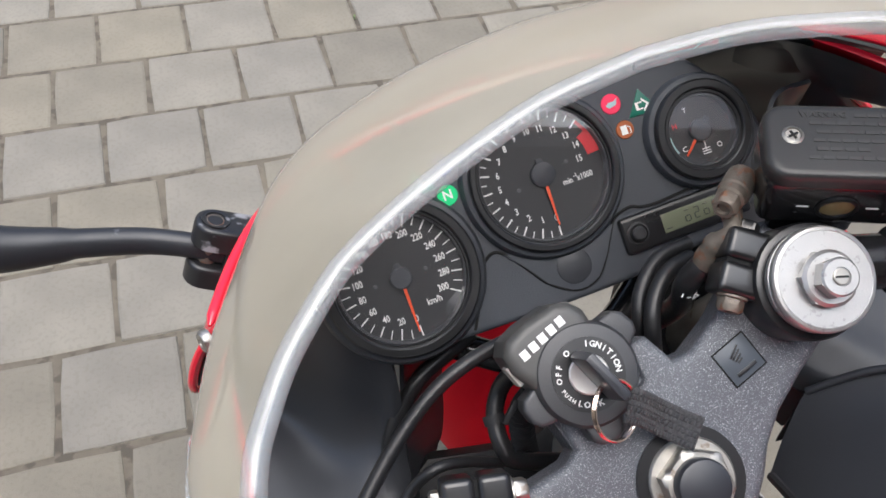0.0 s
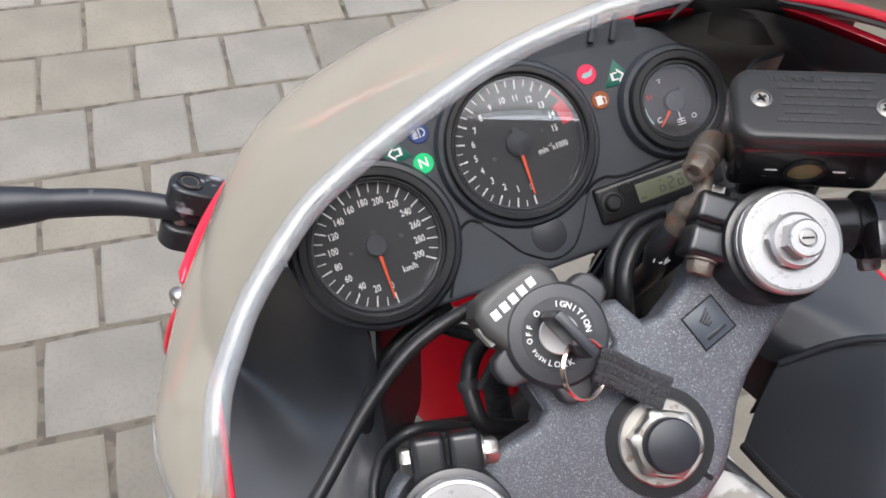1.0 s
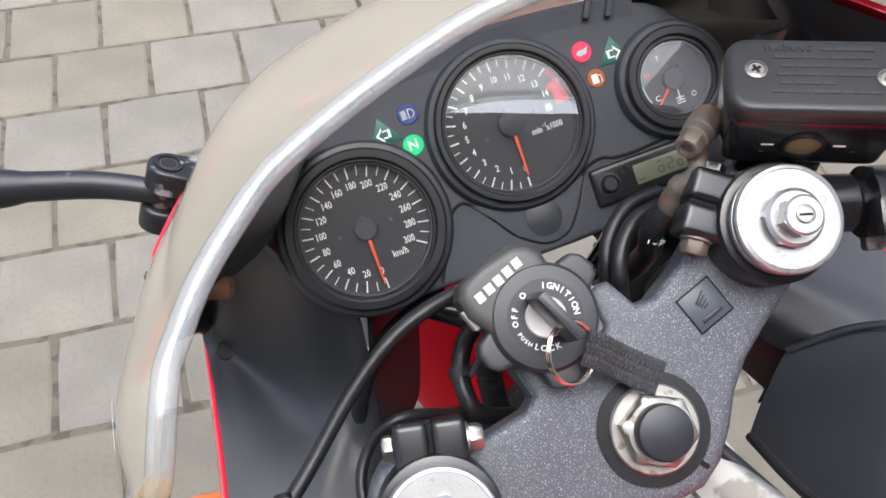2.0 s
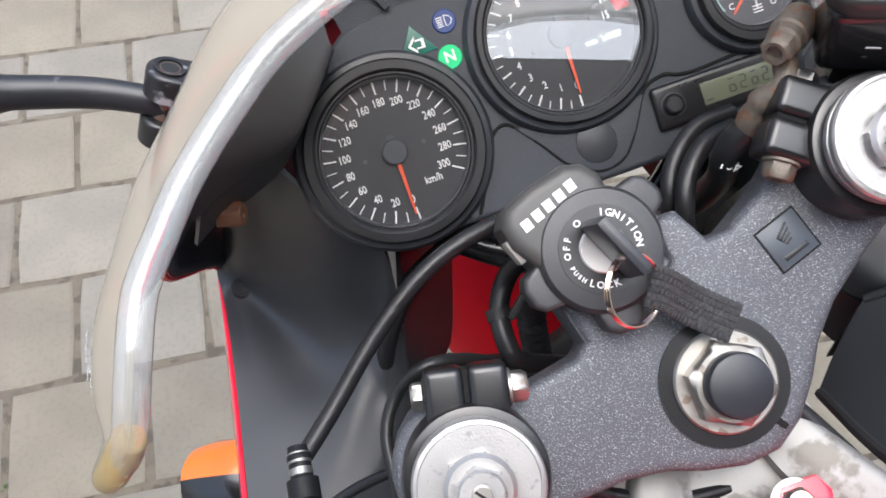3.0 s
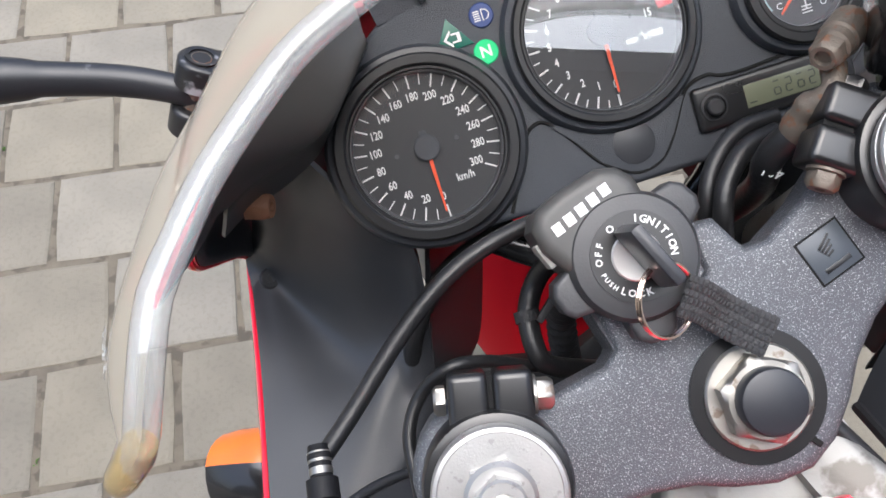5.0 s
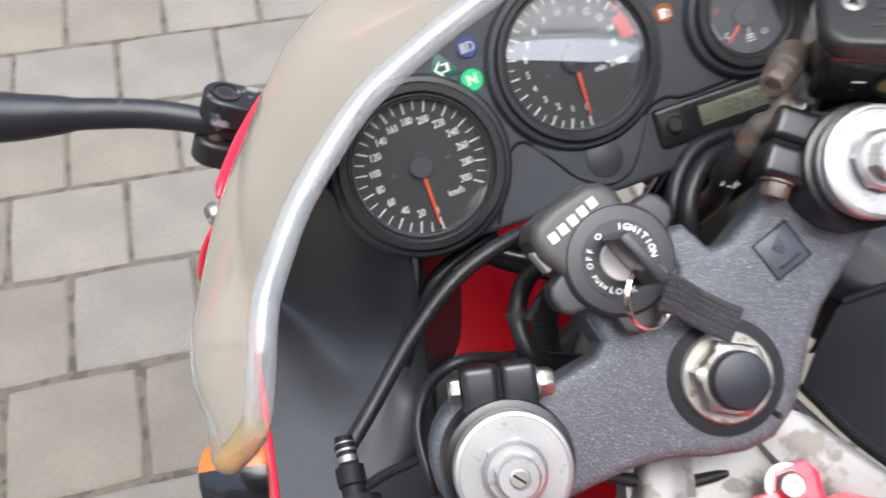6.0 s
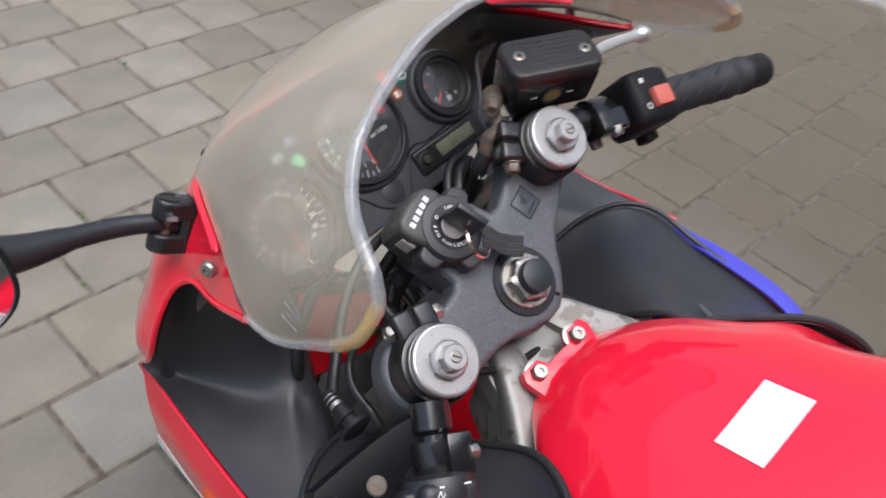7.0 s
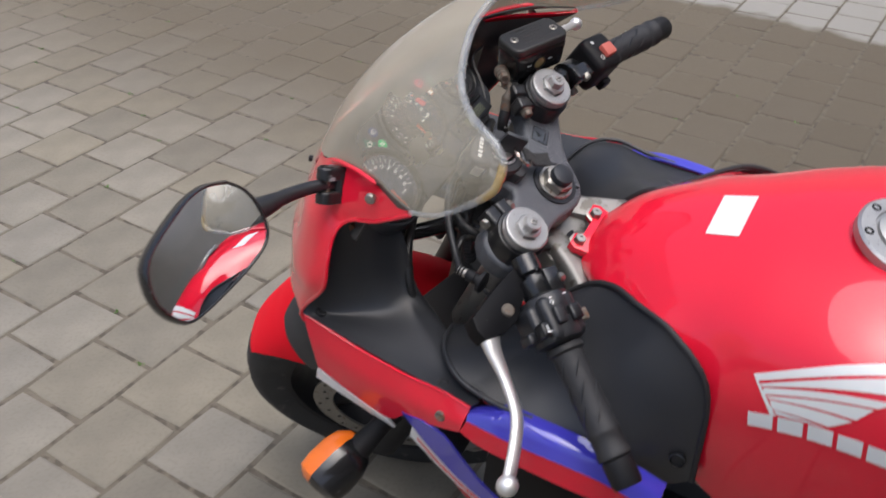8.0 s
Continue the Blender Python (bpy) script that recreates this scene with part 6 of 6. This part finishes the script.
            tube(bm, [t @ V((0.0004, 0.003, 0)), t @ V((0.0004, -0.003, 0)), t @ V((0.003, -0.0022, 0)), t @ V((0.0042, 0, 0)), t @ V((0.003, 0.0022, 0)), t @ V((0.0004, 0.003, 0))], 0.00035, 6)
        elif name == "fuel_lamp":
            rbox(bm, (0.0042, 0.0060, 0.0002), t @ pose(-0.0008, -0.0002, 0))
            tube(bm, [t @ V((0.0016, 0.0018, 0)), t @ V((0.0034, 0.0008, 0)), t @ V((0.0034, -0.003, 0)), t @ V((0.0022, -0.003, 0))], 0.0004, 6)
        else:
            prism(bm, [(-0.004, -0.0006), (-0.002, 0.0012), (0.002, 0.0012), (0.0044, 0.0028), (0.0028, -0.0016), (-0.002, -0.0024)], 0, 0.0002, t)
        part("lamp_symbol", bm, PRINT if name != "oil_lamp" else TEALMARK, ob)
    lamp("neutral_lamp", "lit green neutral lamp", -0.0540, 0.0405, GREEN_ON, "round")
    lamp("high_beam_lamp", "unlit blue high beam lamp", -0.0510, 0.0595, LAMP_BLUE, "round")
    lamp("turn_lamp", "unlit green arrow lamp", -0.0690, 0.0535, LAMP_GREEN, "left")
    lamp("turn_lamp", "unlit green arrow lamp", 0.0845, 0.0540, LAMP_GREEN, "right")
    lamp("oil_lamp", "lit red oil pressure lamp", 0.0655, 0.0600, RED_ON, "round")
    lamp("fuel_lamp", "amber fuel lamp", 0.0690, 0.0415, AMBER, "round", 0.0060)

    # trip display
    m = PANEL @ pose(0.0885, -0.0242, 0)
    bm = bmesh.new()
    rbox(bm, (0.089, 0.0245, 0.010), m @ pose(0, 0, -0.001), 0.003, 3)
    box = part("trip_display", bm, BEZEL, dash, "black trip display with small grey-green screen")
    bm = bmesh.new()
    rbox(bm, (0.047, 0.0125, 0.0006), m @ pose(0.0065, 0.0, 0.0042), 0.0002)
    lcd = part("display_screen", bm, LCD, box, "grey-green display screen")
    bm = bmesh.new()
    for k in range(5):
        x = -0.002 + 0.0066 * k
        for dx, dy, w, h in ((0, 0.0036, 0.0030, 0.0007), (0, 0, 0.0030, 0.0007), (0, -0.0036, 0.0030, 0.0007), (-0.0017, -0.0018, 0.0007, 0.0030), (0.0017, 0.0018 if k % 2 else -0.0018, 0.0007, 0.0030)):
            rbox(bm, (w, h, 0.0002), m @ pose(0.0065 - 0.004 + x, dy, 0.0046) @ pose(dx, 0, 0))
    rbox(bm, (0.004, 0.0008, 0.0002), m @ pose(-0.0135, -0.0038, 0.0046))
    part("display_segments", bm, LCD_DARK, lcd)
    bm = bmesh.new()
    lathe(bm, [(0.0075, 0.002), (0.0075, 0.0046), (0.0062, 0.0052), (0.0060, 0.0040), (0.0045, 0.0040), (0.0045, 0.0072), (0.0035, 0.008)], m @ pose(-0.0345, 0.0, 0), 28)
    part("reset_button", bm, RUBBER, box, "round black reset button")


instruments()


# mirror on its stalk
MIRROR_N = V((0.085, -0.875, 0.475)).normalized()
MIRROR_RIM = [(-0.320, 0.2345, 1.067), (-0.307, 0.227, 1.051), (-0.302, 0.2185, 1.034), (-0.3035, 0.2075, 1.0145), (-0.310, 0.200, 1.002), (-0.3255, 0.1955, 0.9955), (-0.3555, 0.192, 0.995), (-0.393, 0.190, 0.998), (-0.4265, 0.189, 1.0025), (-0.444, 0.190, 1.0075), (-0.454, 0.195, 1.0185), (-0.460, 0.2025, 1.033), (-0.460, 0.2115, 1.049), (-0.452, 0.221, 1.0655), (-0.443, 0.2255, 1.0725), (-0.4285, 0.2295, 1.077), (-0.402, 0.234, 1.081), (-0.3695, 0.2385, 1.083), (-0.344, 0.2385, 1.079)]


def mirror_left():
    rim = [V(p) for p in spline(MIRROR_RIM + MIRROR_RIM[:1], 66)][:-1]
    mid = sum(rim, V((0, 0, 0))) / len(rim)
    rim = [p - MIRROR_N * (p - mid).dot(MIRROR_N) for p in rim]
    bm = bmesh.new()
    loops = []
    for k, d in ((0.925, 0.0005), (0.94, 0.0028), (0.97, 0.0030), (0.995, -0.001), (0.985, -0.008), (0.92, -0.016), (0.70, -0.024), (0.4, -0.028), (0.1, -0.029)):
        loops.append([bm.verts.new(mid + (p - mid) * k + MIRROR_N * d) for p in rim])
    for a, b in zip(loops, loops[1:]):
        ring_faces(bm, a, b)
    bm.faces.new(loops[-1])
    bm.faces.new(loops[0][::-1])
    shell = part("mirror_shell", bm, GLOSS_BLACK, bike, "black plastic mirror shell")
    bm = bmesh.new()
    centre = bm.verts.new(mid + MIRROR_N * 0.0042)
    rings = [[bm.verts.new(mid + (p - mid) * k + MIRROR_N * (0.0012 + 0.003 * (1 - k * k))) for p in rim] for k in (0.33, 0.66, 0.932)]
    for i in range(len(rim)):
        bm.faces.new((centre, rings[0][i], rings[0][(i + 1) % len(rim)]))
    for a, b in zip(rings, rings[1:]):
        ring_faces(bm, a, b)
    part("mirror_glass", bm, MIRROR, shell, "clean mirror glass", sharp=80)
    # flat arm that runs into the mount's fork
    bm = bmesh.new()
    path = even([(-0.189, 0.207, 0.9650), (-0.203, 0.213, 0.9725), (-0.226, 0.2215, 0.980), (-0.256, 0.226, 0.991), (-0.290, 0.230, 1.002), (-0.325, 0.236, 1.018)], 24)
    tube(bm, path, [0.0068 + 0.00012 * i if i < 13 else 0.0090 + 0.0007 * (i - 12) for i in range(24)], 18, 0.78)
    part("mirror_stalk", bm, ARM_BLACK, bike, "black mirror stalk")
    # forked mount on the fairing: a body with two prongs and a pin through them
    pin = V((0.60, 0.25, 1.0)).normalized()
    out = V((-1.0, 0.35, 0.51))
    out = (out - pin * out.dot(pin)).normalized()
    side = out.cross(pin)
    eye = V((-0.186, 0.2145, 0.9865)) - pin * 0.0205 - out * 0.018
    hinge = Matrix(((side.x, out.x, pin.x, eye.x), (side.y, out.y, pin.y, eye.y), (side.z, out.z, pin.z, eye.z), (0, 0, 0, 1)))
    bm = bmesh.new()
    prism(bm, [(0.0115, 0.005), (0.008, 0.009), (-0.008, 0.009), (-0.0115, 0.005), (-0.0115, -0.006), (-0.008, -0.010), (0.008, -0.010), (0.0115, -0.006)], -0.020, 0.016, hinge, 0.003, 3)
    for z0, z1 in ((0.0065, 0.0205), (-0.0205, -0.0065)):
        prong = [(0.0108 * math.cos(a), 0.018 + 0.0108 * math.sin(a)) for a in [math.radians(d) for d in range(0, 181, 15)]]
        prism(bm, [(-0.0112, -0.002), (0.0112, -0.002)] + prong, z0, z1, hinge, 0.003, 3)
    block = part("mirror_mount", bm, MOUNT, bike, "chipped black forked mirror mount")
    bm = bmesh.new()
    ring(bm, [(0.0058, 0.0195), (0.0076, 0.0195), (0.0076, 0.0215), (0.0058, 0.0212)], hinge @ pose(0, 0.018, 0), 28)
    part("pin_ring", bm, MOUNT, block)
    bm = bmesh.new()
    lathe(bm, [(0.0056, -0.019), (0.0056, 0.0202), (0.0044, 0.0206), (0.003, 0.0192), (0.001, 0.0192)], hinge @ pose(0, 0.018, 0), 24)
    part("mount_bolt", bm, RUSTY, block, "rusted bolt head in the mount")


mirror_left()


# turn indicator
def indicator(flip):
    w = V((-0.075, 0.024, -0.030)).normalized()
    fwd = (V((0, 1, 0)) - w * w.y).normalized()
    up = fwd.cross(w)
    m = Matrix(((up.x * 1.10, fwd.x * 1.10, w.x * 1.10, -0.266), (up.y * 1.10, fwd.y * 1.10, w.y * 1.10, 0.136), (up.z * 1.10, fwd.z * 1.10, w.z * 1.10, 0.586), (0, 0, 0, 1)))
    bm = bmesh.new()
    tube(bm, even([(-0.225, 0.105, 0.622), (-0.257, 0.118, 0.602), (-0.288, 0.130, 0.583)], 8), [0.017, 0.015, 0.014, 0.014, 0.015, 0.016, 0.018, 0.02], 14)
    stalk = part("indicator_stalk", bm, RUBBER, bike, "black rubber indicator stalk")
    rows = []
    prof = [(0.014, 0.012), (0.027, 0.026), (0.032, 0.033), (0.033, 0.035), (0.031, 0.033), (0.022, 0.023), (0.004, 0.003)]
    zs = (0.0, 0.012, 0.030, 0.054, 0.070, 0.078, 0.081)
    def half(y0, y1):
        bm = bmesh.new()
        rings = []
        for (a, b), z in zip(prof, zs):
            pts = []
            for k in range(13):
                t = math.pi * k / 12
                pts.append(m @ V((b * math.cos(t), (a * math.sin(t)) * y1, z)))
            rings.append(pts)
        sheet(bm, rings)
        edge = [e for e in bm.edges if e.is_boundary]
        bmesh.ops.holes_fill(bm, edges=edge, sides=0)
        return bm
    front = 1.0
    part("indicator_lens", flip(half(0, 0.95 * front)), ORANGE, stalk, "orange indicator lens")
    part("indicator_body", flip(half(0, -1.15 * front)), GLOSS_BLACK, stalk, "black indicator body")


both(indicator)


# ---- the key in the lock, with its ring and strap ----
KEY = BIKE @ YOKE @ pose(-0.004, 0.087, 0.0142)
key = thing("key", "black-headed ignition key with split ring and woven black strap", "key", KEY)
bm = bmesh.new()
rbox(bm, (0.0062, 0.030, 0.031), pose(0.001, -0.001, 0.0170, 0, 0, 3), 0.0022, 2, 0.92)
part("key_head", bm, LINER, key, "black plastic key head")
bm = bmesh.new()
rbox(bm, (0.0018, 0.0085, 0.008), pose(0.0, 0.0, 0.0, 0, 0, 3), 0.0004)
part("key_blade", bm, STEEL, key)
bm = bmesh.new()
rm = pose(-0.0035, -0.0195, 0.0090, 30, 10, 30)
for turn in (0, 1):
    tube(bm, [rm @ V((0.0150 * math.cos(a), 0.0150 * math.sin(a), 0.0013 * turn)) for a in [k * math.tau / 40 for k in range(41)]], 0.0009, 8)
part("split_ring", bm, COPPER, key, "copper-toned split ring")
bm = bmesh.new()
lane = even([(0.004, -0.023, 0.0035), (0.0085, -0.030, 0.0005), (0.014, -0.041, -0.009), (0.019, -0.052, -0.0095), (0.0235, -0.061, -0.0075)], 62)
for lift in (0.0, 0.0018):
    rows = []
    for i, p in enumerate(lane):
        t = (lane[min(i + 1, 61)] - lane[max(i - 1, 0)]).normalized()
        side = V((t.y, -t.x, 0)).normalized()
        rows.append([p + side * (-0.0085 + 0.017 * k / 18 + 0.0003 * math.sin(i * 1.7) * (k in (0, 18))) + V((0, 0, lift + 0.0010 * (k % 3 != 0) * (0.5 + 0.5 * math.sin(i * 2.1 + math.pi * (k // 3 % 2))))) for k in range(19)])
    sheet(bm, rows, 0.0010)
part("strap", bm, WEB, key, "woven black strap loop", sharp=20)
lane = lane[::2][:30]
for u in (0.40, 0.78):
    bm = bmesh.new()
    p, q = lane[int(29 * u)], lane[int(29 * u) + 1]
    t = (q - p).normalized()
    side = V((t.y, -t.x, 0)).normalized()
    tube(bm, [p + side * s + V((0, 0, 0.0032)) for s in (-0.008, -0.003, 0.003, 0.008)], 0.0005, 6)
    part("strap_seam", bm, WEB, key)


# ---- pavers: rows across the yard, half a stone apart; the nearest are objects of their own ----
pavement = new("pavement")
tagged(pavement, "grey concrete pavers with sandy joints and small weeds", "pavement", kind="structure")
ROW, LONG, GAP = 0.1999, 0.2032, 0.0036


def paver_points(rng):
    """Corner points of one worn stone: skirt, shoulder, rounded edge, top; its sides are chipped and not quite straight."""
    w, d = LONG - GAP - rng.uniform(0, 0.0028), ROW - GAP - rng.uniform(0, 0.0028)
    side = [(-0.5, -0.5, 1), (-0.17, -0.5, 0), (0.17, -0.5, 0), (0.5, -0.5, 1), (0.5, -0.17, 0), (0.5, 0.17, 0), (0.5, 0.5, 1), (0.17, 0.5, 0), (-0.17, 0.5, 0), (-0.5, 0.5, 1), (-0.5, 0.17, 0), (-0.5, -0.17, 0)]
    rim = []
    for u, v, corner in side:
        shrink = rng.uniform(0.0, 0.0022) + (rng.uniform(0.0006, 0.0030) if corner else 0.0)
        rim.append((u * w - math.copysign(shrink, u) * (abs(u) > 0.4), v * d - math.copysign(shrink, v) * (abs(v) > 0.4)))
    out = []
    for inset, z in ((0.0, -0.04), (0.0, -0.0055), (0.0022, -0.0016), (0.0075, 0.0)):
        out += [(x - math.copysign(inset, x), y - math.copysign(inset, y), z) for x, y in rim]
    return out


def paver_faces(o):
    f = [tuple(o + 36 + k for k in range(12))]
    for r in (0, 12, 24):
        f += [(o + r + k, o + r + (k + 1) % 12, o + r + 12 + (k + 1) % 12, o + r + 12 + k) for k in range(12)]
    return f


rng = random.Random(7)
shapes = []
for k in range(12):
    me = bpy.data.meshes.new("paver")
    me.from_pydata(paver_points(rng), [], paver_faces(0))
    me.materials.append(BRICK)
    shapes.append(me)

near, far = [], []
for r in range(-50, 56):
    for c in range(-50, 56):
        # odd rows have their joints half a stone further along
        x, y = -0.6956 + LONG * (c + (0.5 if r % 2 else 0.0)), 1.0937 + ROW * (r + 0.5)
        spot = pose(x, y, rng.uniform(-0.0018, 0.0012), rng.uniform(-0.5, 0.5), rng.uniform(-0.5, 0.5), rng.uniform(-0.7, 0.7))
        (near if -1.3 < x < 2.2 and -0.1 < y < 3.0 and len(near) < 300 else far).append(spot)
for k, spot in enumerate(near):
    ob = new("paver", shapes[rng.randrange(12)])
    ob.parent = pavement
    ob.matrix_local = spot
points, faces = [], []
for spot in far:
    o = len(points)
    points += [tuple(spot @ V(p)) for p in paver_points(rng)]
    faces += paver_faces(o)
me = bpy.data.meshes.new("far_pavers")
me.from_pydata(points, [], faces)
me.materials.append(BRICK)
rest = new("far_pavers", me)
rest.parent = pavement
tagged(rest, kind="stuff")

# small weeds in the joints
WEED = material("weed_leaf", (0.09, 0.16, 0.04), 0.6, vary=0.4, scale=60)
points, faces = [], []
for spot in near[::3]:
    if rng.random() < 0.5:
        continue
    edge = spot @ V((rng.choice((-1, 1)) * LONG / 2, rng.uniform(-0.08, 0.08), 0))
    for blade in range(rng.randrange(3, 9)):
        a, long, wide = rng.uniform(0, 6.28), rng.uniform(0.004, 0.012), rng.uniform(0.0012, 0.003)
        root = edge + V((rng.uniform(-0.002, 0.002), rng.uniform(-0.008, 0.008), -0.004))
        out, side = V((math.cos(a), math.sin(a), 0)), V((-math.sin(a), math.cos(a), 0))
        o = len(points)
        points += [tuple(root - side * wide * 0.4), tuple(root + side * wide * 0.4), tuple(root + out * long * 0.5 + side * wide + V((0, 0, long * 0.6))), tuple(root + out * long + V((0, 0, long * 0.55))), tuple(root + out * long * 0.5 - side * wide + V((0, 0, long * 0.6)))]
        faces.append((o, o + 1, o + 2, o + 3, o + 4))
me = bpy.data.meshes.new("weeds")
me.from_pydata(points, [], faces)
me.materials.append(WEED)
tagged(new("weeds", me), "tiny green weeds in the paving joints", "weeds", kind="stuff")
